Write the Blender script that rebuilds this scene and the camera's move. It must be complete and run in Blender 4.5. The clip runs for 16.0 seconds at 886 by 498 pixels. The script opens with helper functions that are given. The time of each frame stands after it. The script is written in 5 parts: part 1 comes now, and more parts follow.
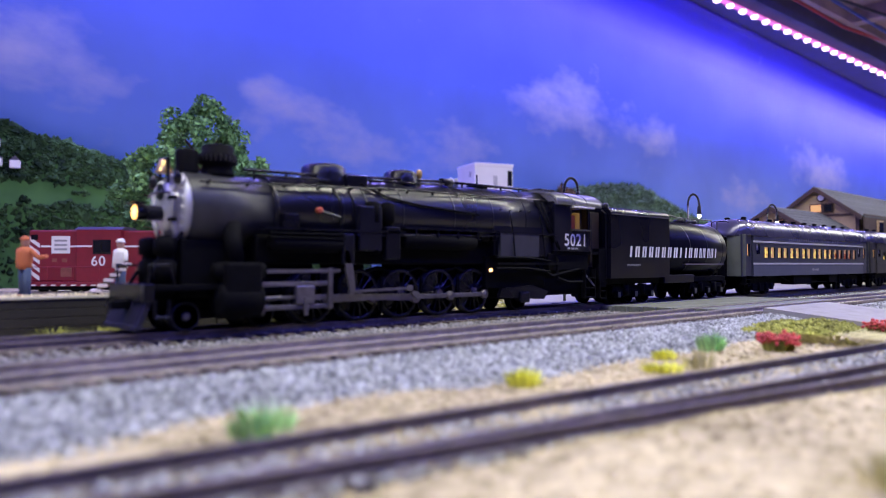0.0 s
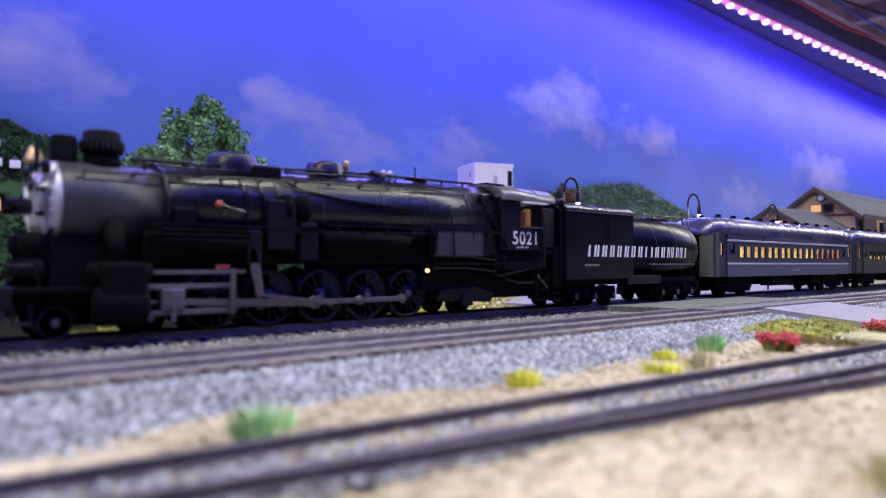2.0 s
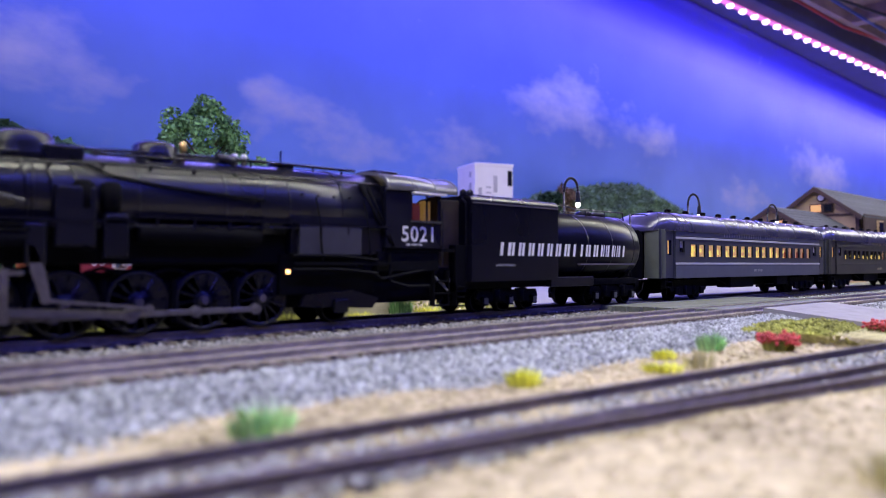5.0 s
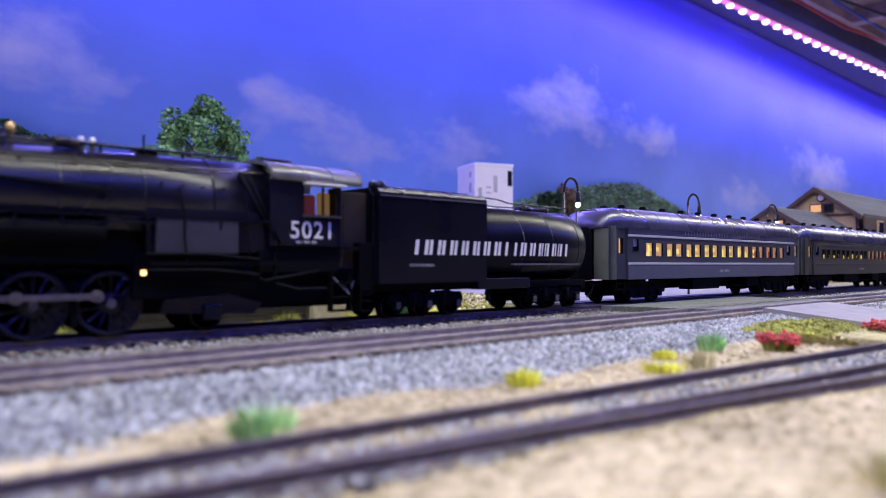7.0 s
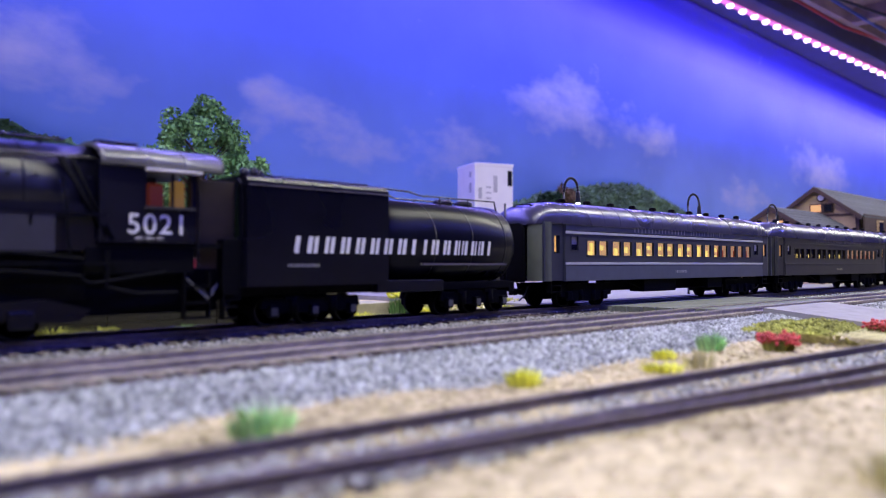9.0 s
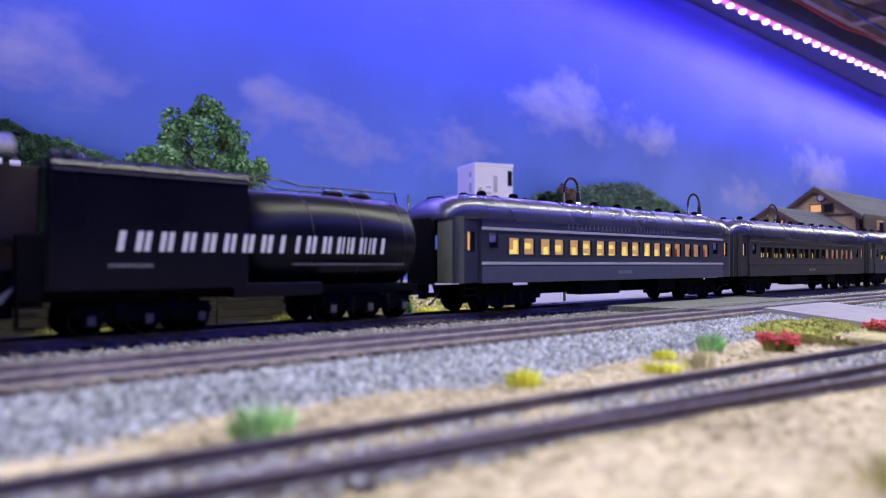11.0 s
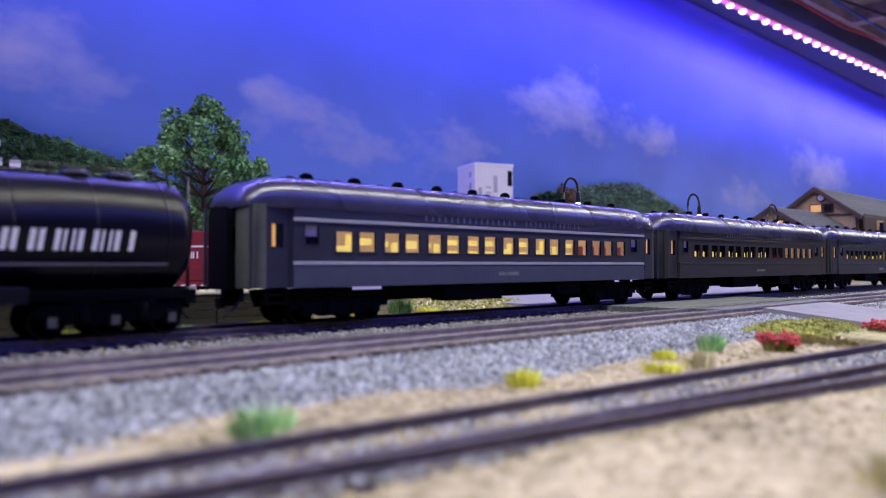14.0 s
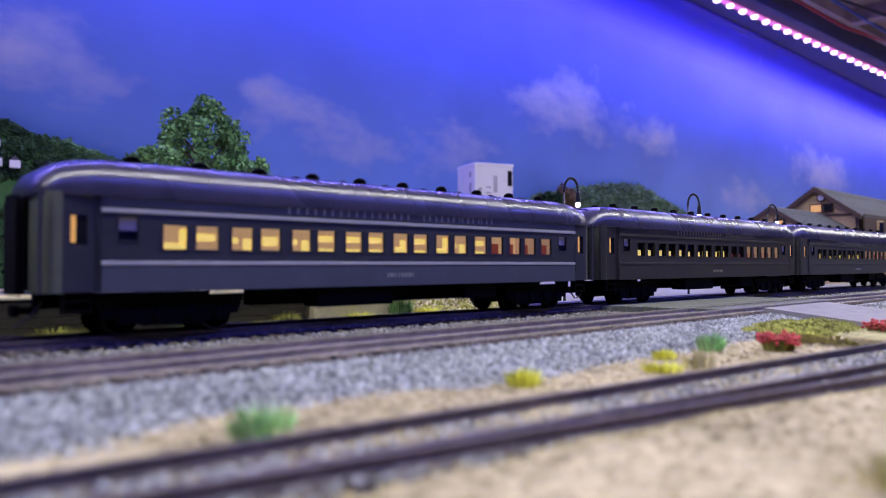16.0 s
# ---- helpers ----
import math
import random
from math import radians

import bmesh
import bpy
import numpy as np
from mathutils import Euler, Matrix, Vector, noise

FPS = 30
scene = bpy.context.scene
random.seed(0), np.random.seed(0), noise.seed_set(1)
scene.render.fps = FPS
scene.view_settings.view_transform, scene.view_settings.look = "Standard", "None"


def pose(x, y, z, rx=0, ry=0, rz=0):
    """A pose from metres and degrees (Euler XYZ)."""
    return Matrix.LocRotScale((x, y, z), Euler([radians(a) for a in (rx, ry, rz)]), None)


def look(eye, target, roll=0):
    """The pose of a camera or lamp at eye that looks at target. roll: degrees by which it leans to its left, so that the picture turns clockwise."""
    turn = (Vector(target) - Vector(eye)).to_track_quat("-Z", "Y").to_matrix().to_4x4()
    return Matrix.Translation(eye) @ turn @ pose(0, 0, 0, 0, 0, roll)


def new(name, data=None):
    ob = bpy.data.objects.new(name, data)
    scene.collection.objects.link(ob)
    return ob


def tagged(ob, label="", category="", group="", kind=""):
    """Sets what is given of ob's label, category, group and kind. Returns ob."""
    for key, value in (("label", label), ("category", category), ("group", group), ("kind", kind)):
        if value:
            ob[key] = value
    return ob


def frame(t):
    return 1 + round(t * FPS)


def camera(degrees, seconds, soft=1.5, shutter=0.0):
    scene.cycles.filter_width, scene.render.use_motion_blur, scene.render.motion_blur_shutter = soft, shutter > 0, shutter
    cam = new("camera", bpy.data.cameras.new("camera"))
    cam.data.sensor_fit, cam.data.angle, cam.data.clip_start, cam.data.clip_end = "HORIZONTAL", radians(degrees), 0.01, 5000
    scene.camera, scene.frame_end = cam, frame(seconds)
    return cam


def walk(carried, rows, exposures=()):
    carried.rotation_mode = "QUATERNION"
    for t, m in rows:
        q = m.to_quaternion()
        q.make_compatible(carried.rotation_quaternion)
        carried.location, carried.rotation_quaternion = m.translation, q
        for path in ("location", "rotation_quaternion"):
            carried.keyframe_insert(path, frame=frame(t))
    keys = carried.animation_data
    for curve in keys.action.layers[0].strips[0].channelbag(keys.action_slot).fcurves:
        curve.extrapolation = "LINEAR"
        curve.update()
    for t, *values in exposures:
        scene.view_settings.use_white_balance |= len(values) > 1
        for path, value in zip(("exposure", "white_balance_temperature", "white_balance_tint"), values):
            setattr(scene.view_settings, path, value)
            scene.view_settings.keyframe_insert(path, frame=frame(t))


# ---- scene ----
# camera: a phone lens low over a model railway, standing still
cam = camera(63.36, 16.0, soft=1.0)
EYE = (0.0, -0.2216, 0.02027)
AIM = (EYE[0] + 0.67809, EYE[1] + 0.73467, EYE[2] + 0.02122)
cam.data.dof.use_dof = True
cam.data.dof.focus_distance = 0.43
cam.data.dof.aperture_fstop = 13.0
walk(cam, [(0, look(EYE, AIM)), (16, look(EYE, AIM))], [(0, 0.0), (9, 0.0), (12.5, -0.15), (16, -0.3)])

# ---- light ----
world = bpy.data.worlds.new("room_air")
scene.world = world
world.use_nodes = True
world.node_tree.nodes["Background"].inputs[0].default_value = (0.35, 0.35, 0.9, 1)
world.node_tree.nodes["Background"].inputs[1].default_value = 0.012


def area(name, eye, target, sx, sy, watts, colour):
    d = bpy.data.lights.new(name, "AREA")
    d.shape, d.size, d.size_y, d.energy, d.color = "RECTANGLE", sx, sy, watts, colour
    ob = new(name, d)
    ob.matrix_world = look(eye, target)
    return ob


# the lit strip at the back of the upper deck, and a white one out of view under its middle
area("strip_light", (1.7, 0.505, 0.578), (1.7, 0.515, 0.4), 5.0, 0.012, 28, (0.29, 0.25, 1.0))
area("front_strip_light", (0.30, -0.15, 0.585), (0.30, -0.15, 0.0), 2.6, 0.02, 13.5, (1.0, 0.98, 0.86))
# unseen second stretch, added to brighten the sky and station on the right
area("front_strip_light", (2.85, -0.15, 0.585), (2.85, -0.15, 0.0), 2.4, 0.02, 15.0, (1.0, 0.98, 0.9))
# unseen blue fill lamp, standing in for the room's blue light
area("blue_fill_light", (0.5, -0.46, 0.50), (0.5, 0.0, 0.03), 2.6, 0.012, 6.2, (0.08, 0.09, 1.0))


# ---- materials ----
def mat(name, colour, rough=0.7, metal=0.0, var=0.15, scale=300.0, bump=0.0, bscale=900.0, second=None, spec=0.5, emit=None, power=0.0, rand=0.0):
    """A surface with variation at two scales, fine relief and wear."""
    m = bpy.data.materials.new(name)
    m.use_nodes = True
    nt = m.node_tree
    b = nt.nodes["Principled BSDF"]
    b.inputs["Roughness"].default_value = rough
    b.inputs["Metallic"].default_value = metal
    b.inputs["Specular IOR Level"].default_value = spec
    tc = nt.nodes.new("ShaderNodeTexCoord")
    n1 = nt.nodes.new("ShaderNodeTexNoise")
    n1.inputs["Scale"].default_value, n1.inputs["Detail"].default_value = scale, 6
    n2 = nt.nodes.new("ShaderNodeTexNoise")
    n2.inputs["Scale"].default_value, n2.inputs["Detail"].default_value = scale * 0.13, 3
    nt.links.new(tc.outputs["Object"], n1.inputs["Vector"])
    nt.links.new(tc.outputs["Object"], n2.inputs["Vector"])
    add = nt.nodes.new("ShaderNodeMath")
    add.operation = "ADD"
    nt.links.new(n1.outputs["Fac"], add.inputs[0])
    nt.links.new(n2.outputs["Fac"], add.inputs[1])
    ramp = nt.nodes.new("ShaderNodeValToRGB")
    lo = [c * (1 - var) for c in colour]
    hi = [min(1, c * (1 + var)) for c in (second or colour)]
    ramp.color_ramp.elements[0].position, ramp.color_ramp.elements[0].color = 0.35, (*lo, 1)
    ramp.color_ramp.elements[1].position, ramp.color_ramp.elements[1].color = 0.68, (*hi, 1)
    half = nt.nodes.new("ShaderNodeMath")
    half.operation, half.inputs[1].default_value = "MULTIPLY", 0.5
    nt.links.new(add.outputs[0], half.inputs[0])
    nt.links.new(half.outputs[0], ramp.inputs[0])
    col = ramp.outputs[0]
    if rand:
        info = nt.nodes.new("ShaderNodeObjectInfo" if rand > 0 else "ShaderNodeNewGeometry")
        hsv = nt.nodes.new("ShaderNodeHueSaturation")
        mr = nt.nodes.new("ShaderNodeMapRange")
        mr.inputs["To Min"].default_value, mr.inputs["To Max"].default_value = 1 - abs(rand), 1 + abs(rand)
        nt.links.new(info.outputs["Random" if rand > 0 else "Random Per Island"], mr.inputs["Value"])
        nt.links.new(mr.outputs[0], hsv.inputs["Value"])
        nt.links.new(col, hsv.inputs["Color"])
        col = hsv.outputs[0]
    nt.links.new(col, b.inputs["Base Color"])
    rr = nt.nodes.new("ShaderNodeMapRange")
    rr.inputs["To Min"].default_value, rr.inputs["To Max"].default_value = max(0.02, rough - 0.1), min(1, rough + 0.1)
    nt.links.new(n2.outputs["Fac"], rr.inputs["Value"])
    nt.links.new(rr.outputs[0], b.inputs["Roughness"])
    if bump:
        bn = nt.nodes.new("ShaderNodeTexNoise")
        bn.inputs["Scale"].default_value, bn.inputs["Detail"].default_value = bscale, 4
        nt.links.new(tc.outputs["Object"], bn.inputs["Vector"])
        bp = nt.nodes.new("ShaderNodeBump")
        bp.inputs["Strength"].default_value, bp.inputs["Distance"].default_value = bump, 0.0006
        nt.links.new(bn.outputs["Fac"], bp.inputs["Height"])
        nt.links.new(bp.outputs[0], b.inputs["Normal"])
    if emit:
        b.inputs["Emission Color"].default_value = (*emit, 1)
        b.inputs["Emission Strength"].default_value = power
    return m


SAND = mat("sand", (0.43, 0.35, 0.16), 0.95, var=0.4, scale=300, bump=0.9, bscale=1500, second=(0.60, 0.52, 0.30))
STONE = mat("ballast_stone", (0.44, 0.46, 0.44), 0.9, var=0.25, scale=500, rand=-0.75)
STONE2 = mat("dirty_ballast_stone", (0.26, 0.25, 0.235), 0.9, var=0.25, scale=500, rand=-0.5)
BED = mat("ballast_bed", (0.21, 0.21, 0.205), 0.95, var=0.4, scale=900, bump=0.8)
GRAVEL = mat("pale_gravel", (0.56, 0.50, 0.32), 0.95, var=0.35, scale=500, bump=0.8, second=(0.70, 0.63, 0.42), rand=-0.3)
RAIL = mat("weathered_rail", (0.46, 0.41, 0.33), 0.6, 0.1, 0.4, 350, 0.3)
RAILDARK = mat("dark_weathered_rail", (0.17, 0.14, 0.13), 0.65, 0.1, 0.4, 350, 0.3)
RAILTOP = mat("worn_rail_head", (0.20, 0.175, 0.16), 0.55, 0.3, 0.3, 600)
TIE = mat("dark_tie", (0.15, 0.12, 0.10), 0.9, var=0.4, scale=900, bump=0.5, rand=0.4)
ROAD = mat("concrete_road", (0.30, 0.29, 0.28), 0.75, var=0.18, scale=160, bump=0.3)
PLANK = mat("crossing_plank", (0.16, 0.17, 0.15), 0.7, var=0.3, scale=400, bump=0.3, rand=0.2)
WALLBOARD = mat("dark_wall_board", (0.022, 0.019, 0.018), 0.85, var=0.35, scale=350, bump=0.4, rand=0.2)
CONCRETE = mat("concrete", (0.44, 0.41, 0.32), 0.85, var=0.2, scale=300, bump=0.3)
# the next three blacks carry the room's blue reflection in their colour
BLACK = mat("locomotive_black", (0.003, 0.003, 0.009), 0.28, var=0.3, scale=250, bump=0.05, bscale=400, spec=0.4)
BLACKJ = mat("jacket_black", (0.004, 0.004, 0.012), 0.29, var=0.3, scale=200, bump=0.03, bscale=300, spec=0.5)
BLACKT = mat("tender_black", (0.003, 0.003, 0.010), 0.30, var=0.3, scale=200, bump=0.03, bscale=300, spec=0.28)
DULL = mat("dull_black", (0.003, 0.003, 0.005), 0.75, var=0.4, scale=400, bump=0.2, spec=0.08)
GRAPHITE = mat("graphite_smokebox", (0.042, 0.043, 0.048), 0.42, 0.2, 0.3, 250, 0.1)
SILVER = mat("silver_front", (0.44, 0.44, 0.47), 0.34, 0.3, 0.45, 160, 0.15, 250, spec=0.8)
STEEL = mat("rod_steel", (0.18, 0.165, 0.185), 0.42, 0.7, 0.3, 400)
TYRE = mat("wheel_rim", (0.014, 0.013, 0.016), 0.5, 0.3, 0.3, 400)
BRASS = mat("brass_bell", (0.65, 0.45, 0.18), 0.35, 0.9, 0.2, 400)
WHITE = mat("white_lettering", (0.74, 0.74, 0.72), 0.7, var=0.06, scale=500)
CREAMLET = mat("faded_gold_lettering", (0.30, 0.27, 0.20), 0.7, var=0.1, scale=500)
GREYLET = mat("grey_lettering", (0.30, 0.30, 0.32), 0.7, var=0.1, scale=500)
# the next two greys are tinted for the blue light on the sides
C_GREY = mat("coach_dark_grey", (0.022, 0.025, 0.050), 0.5, var=0.15, scale=200, bump=0.03, bscale=300)
C_LIGHT = mat("coach_light_grey", (0.062, 0.070, 0.115), 0.5, var=0.12, scale=200, bump=0.03, bscale=300)
C_OLIVE = mat("coach_olive", (0.020, 0.019, 0.024), 0.5, var=0.15, scale=200, bump=0.03, bscale=300)
C_BLUE = mat("coach_blue_grey", (0.026, 0.030, 0.042), 0.5, var=0.15, scale=200, bump=0.03, bscale=300)
C_END2 = mat("coach_end_dark", (0.045, 0.046, 0.042), 0.55, var=0.15, scale=200)
C_END = mat("coach_end_green_grey", (0.10, 0.11, 0.09), 0.55, var=0.15, scale=200)
# grey roof with the sky's violet reflection put into its colour
C_ROOF = mat("coach_roof_sky_tint", (0.058, 0.054, 0.115), 0.28, 0.3, var=0.25, scale=160, bump=0.05, bscale=300, spec=1.0)
C_ROOF2 = mat("cab_roof_grey", (0.15, 0.15, 0.16), 0.30, 0.1, var=0.25, scale=160, bump=0.06, bscale=300, spec=0.8)
C_STRIPE = mat("coach_silver_stripe", (0.40, 0.40, 0.46), 0.5, var=0.1, scale=300)
GLASS = mat("dark_window_glass", (0.012, 0.012, 0.016), 0.08, spec=0.6, var=0.1)
# emission in these four stands in for coach lamps, which aren't built
WARM = mat("glowing_interior", (0.7, 0.5, 0.2), 0.8, var=0.3, scale=120, emit=(1.0, 0.62, 0.36), power=0.5)
WARM2 = mat("glowing_yellow_lining", (0.75, 0.6, 0.3), 0.8, var=0.2, scale=120, emit=(1.0, 0.74, 0.17), power=1.05)
DIM = mat("faintly_glowing_interior", (0.5, 0.3, 0.2), 0.8, var=0.3, scale=120, emit=(1.0, 0.62, 0.42), power=0.32)
SEATRED = mat("glowing_red_seat", (0.25, 0.05, 0.03), 0.8, var=0.2, scale=150, emit=(0.7, 0.14, 0.05), power=0.25)
LAMPGLOW = mat("lit_bulb", (1, 1, 1), 0.5, emit=(1.0, 0.95, 0.9), power=9.0)
HEADGLOW = mat("lit_headlight", (1, 0.8, 0.4), 0.5, emit=(1.0, 0.55, 0.14), power=3.2)
LED = mat("led_lens", (1, 0.9, 1), 0.4, emit=(1.0, 0.72, 0.95), power=5.0)
LEDBASE = mat("led_glow_strip", (0.8, 0.3, 0.6), 0.5, emit=(0.9, 0.18, 0.62), power=0.9)
DECK = mat("deck_underside_navy", (0.07, 0.07, 0.20), 0.8, var=0.2, scale=20, bump=0.1)
JOIST = mat("joist_wood", (0.30, 0.22, 0.25), 0.8, var=0.3, scale=30, bump=0.2)
WIRE_RED = mat("red_wire", (0.35, 0.02, 0.03), 0.5)
WIRE_BLUE = mat("blue_wire", (0.03, 0.06, 0.35), 0.5)
WIRE_BLACK = mat("black_wire", (0.015, 0.015, 0.018), 0.5)
RED = mat("diesel_red", (0.19, 0.008, 0.022), 0.45, var=0.12, scale=200)
REDROOF = mat("diesel_cab_roof", (0.06, 0.055, 0.09), 0.5, var=0.15, scale=200)
CREAM = mat("station_cream", (0.50, 0.36, 0.19), 0.8, var=0.15, scale=90, bump=0.1)
BROWN = mat("station_brown", (0.075, 0.045, 0.032), 0.8, var=0.2, scale=120, bump=0.1)
SHINGLE = mat("roof_shingle", (0.085, 0.09, 0.088), 0.85, var=0.25, scale=300, bump=0.3, rand=0.12)
PALE = mat("white_board", (0.74, 0.72, 0.70), 0.7, var=0.06, scale=40)
LEAF = mat("tree_leaf", (0.09, 0.23, 0.085), 0.85, var=0.35, scale=60, rand=-0.5, second=(0.24, 0.43, 0.16), spec=0.2)
BARK = mat("bark", (0.08, 0.055, 0.035), 0.9, var=0.3, scale=300, bump=0.5)
HILLTREE = mat("hill_woods", (0.014, 0.040, 0.020), 0.95, var=0.6, scale=75, rand=-0.45, second=(0.05, 0.10, 0.04), spec=0.1)
MEADOW = mat("hill_meadow", (0.035, 0.13, 0.045), 0.9, var=0.35, scale=30, second=(0.06, 0.15, 0.04))
FARHILL = mat("far_hill", (0.06, 0.12, 0.06), 0.9, var=0.4, scale=35, rand=-0.3, second=(0.09, 0.16, 0.07))
AUTUMN = mat("autumn_bush", (0.12, 0.075, 0.03), 0.9, var=0.35, scale=60, rand=-0.4)
G_GREEN = mat("green_tuft", (0.42, 0.72, 0.28), 0.8, var=0.3, scale=200, rand=-0.45)
G_YELLOW = mat("yellow_tuft", (0.92, 0.93, 0.12), 0.8, var=0.2, scale=200, rand=-0.35)
G_OLIVE = mat("olive_tuft", (0.33, 0.34, 0.07), 0.9, var=0.35, scale=200, rand=-0.5)
G_PALE = mat("dry_tuft", (0.58, 0.54, 0.25), 0.9, var=0.3, scale=200, rand=-0.4)
FLOWER = mat("red_flower", (0.62, 0.09, 0.08), 0.8, var=0.3, scale=200, rand=-0.35)
SKIN = mat("figure_skin", (0.50, 0.28, 0.18), 0.8)
ORANGE = mat("figure_orange", (0.55, 0.16, 0.06), 0.8, var=0.2)
JEANS = mat("figure_blue", (0.06, 0.09, 0.16), 0.8, var=0.2)
# blue chosen so that light bounced off the unseen walls turns blue
ROOMWALL = mat("blue_bounce_paint", (0.10, 0.10, 0.42), 0.9, var=0.05, scale=8)
ROOMFLOOR = mat("room_floor", (0.25, 0.23, 0.21), 0.8, var=0.15, scale=10)


def sky_material():
    """A hand-painted sky: blue graded from the horizon up, with soft white clouds."""
    m = bpy.data.materials.new("painted_sky")
    m.use_nodes = True
    nt = m.node_tree
    b = nt.nodes["Principled BSDF"]
    b.inputs["Roughness"].default_value = 0.44
    b.inputs["Specular IOR Level"].default_value = 0.25
    tc = nt.nodes.new("ShaderNodeTexCoord")
    sep = nt.nodes.new("ShaderNodeSeparateXYZ")
    nt.links.new(tc.outputs["Object"], sep.inputs[0])

    def math_node(op, a, c):
        n = nt.nodes.new("ShaderNodeMath")
        n.operation = op
        for i, v in enumerate((a, c)):
            if isinstance(v, (int, float)):
                n.inputs[i].default_value = v
            else:
                nt.links.new(v, n.inputs[i])
        return n.outputs[0]

    total = None
    for cx, cz, ax, az, k in SKY_CLOUDS:
        dx = math_node("DIVIDE", math_node("SUBTRACT", sep.outputs["X"], cx), ax)
        dz = math_node("DIVIDE", math_node("SUBTRACT", sep.outputs["Z"], cz), az)
        r = math_node("ADD", math_node("MULTIPLY", dx, dx), math_node("MULTIPLY", dz, dz))
        g = math_node("MULTIPLY", math_node("POWER", 2.718, math_node("MULTIPLY", r, -1.0)), k)
        total = g if total is None else math_node("ADD", total, g)
    n1 = nt.nodes.new("ShaderNodeTexNoise")
    n1.inputs["Scale"].default_value, n1.inputs["Detail"].default_value, n1.inputs["Roughness"].default_value = 17, 8, 0.55
    mp = nt.nodes.new("ShaderNodeMapping")
    mp.inputs["Scale"].default_value = (0.8, 1, 1.5)
    nt.links.new(tc.outputs["Object"], mp.inputs[0])
    nt.links.new(mp.outputs[0], n1.inputs["Vector"])
    cov = math_node("MULTIPLY", math_node("SUBTRACT", math_node("ADD", total, n1.outputs["Fac"]), 0.69), 2.1)
    cr = nt.nodes.new("ShaderNodeValToRGB")
    cr.color_ramp.elements[0].position, cr.color_ramp.elements[0].color = 0.0, (0, 0, 0, 1)
    cr.color_ramp.elements[1].position, cr.color_ramp.elements[1].color = 1.0, (1, 1, 1, 1)
    nt.links.new(cov, cr.inputs[0])
    grad = nt.nodes.new("ShaderNodeValToRGB")
    e = grad.color_ramp.elements
    e[0].position, e[0].color = 0.0, (0.23, 0.42, 1.0, 1)
    e[1].position, e[1].color = 1.0, (0.052, 0.034, 0.76, 1)
    nt.links.new(math_node("DIVIDE", sep.outputs["Z"], 0.6), grad.inputs[0])
    brush = nt.nodes.new("ShaderNodeTexNoise")
    brush.inputs["Scale"].default_value, brush.inputs["Detail"].default_value = 5, 5
    nt.links.new(tc.outputs["Object"], brush.inputs["Vector"])
    hs = nt.nodes.new("ShaderNodeHueSaturation")
    nt.links.new(math_node("ADD", math_node("MULTIPLY", brush.outputs["Fac"], 0.5), 0.75), hs.inputs["Value"])
    nt.links.new(grad.outputs[0], hs.inputs["Color"])
    mix = nt.nodes.new("ShaderNodeMix")
    mix.data_type = "RGBA"
    nt.links.new(cr.outputs[0], mix.inputs[0])
    nt.links.new(hs.outputs[0], mix.inputs[6])
    mix.inputs[7].default_value = (0.50, 0.52, 0.92, 1)
    nt.links.new(mix.outputs[2], b.inputs["Base Color"])
    return m


SKY_CLOUDS = ((1.11, 0.345, 0.085, 0.065, 0.36), (1.01, 0.312, 0.12, 0.045, 0.34), (1.203, 0.325, 0.11, 0.055, 0.34), (1.415, 0.304, 0.10, 0.05, 0.44),
              (2.39, 0.312, 0.25, 0.07, 0.62), (1.857, 0.198, 0.15, 0.045, 0.46), (0.803, 0.221, 0.062, 0.036, 0.36), (0.876, 0.205, 0.055, 0.02, 0.3),
              (0.198, 0.248, 0.068, 0.048, 0.50), (0.272, 0.216, 0.035, 0.018, 0.3), (0.487, 0.236, 0.08, 0.036, 0.36), (0.446, 0.25, 0.033, 0.02, 0.25),
              (0.626, 0.196, 0.13, 0.04, 0.42))
SKY = sky_material()


# ---- mesh helpers: all sizes in millimetres ----
MM = 0.001


def box(bm, x0, x1, y0, y1, z0, z1, bev=0.0):
    vs = [bm.verts.new((x * MM, y * MM, z * MM)) for x in (x0, x1) for y in (y0, y1) for z in (z0, z1)]
    fs = [bm.faces.new([vs[i] for i in q]) for q in ((0, 1, 3, 2), (4, 6, 7, 5), (0, 4, 5, 1), (2, 3, 7, 6), (0, 2, 6, 4), (1, 5, 7, 3))]
    if bev:
        es = {e for f in fs for e in f.edges}
        bmesh.ops.bevel(bm, geom=list(es), offset=bev * MM, segments=2, profile=0.5, affect="EDGES")
    return bm


def rod(bm, p0, p1, r0, r1=None, n=12, caps=True):
    """A round bar or cone from p0 to p1."""
    r1 = r0 if r1 is None else r1
    a, b = Vector(p0) * MM, Vector(p1) * MM
    d = (b - a).normalized()
    u = d.cross(Vector((0, 0, 1)) if abs(d.z) < 0.9 else Vector((0, 1, 0))).normalized()
    w = d.cross(u)
    rings = []
    for c, r in ((a, r0), (b, r1)):
        rings.append([bm.verts.new(c + (u * math.cos(2 * math.pi * i / n) + w * math.sin(2 * math.pi * i / n)) * r * MM) for i in range(n)])
    for i in range(n):
        bm.faces.new((rings[0][i], rings[0][(i + 1) % n], rings[1][(i + 1) % n], rings[1][i])).smooth = n > 6
    if caps:
        bm.faces.new(rings[0][::-1])
        bm.faces.new(rings[1])
    return bm


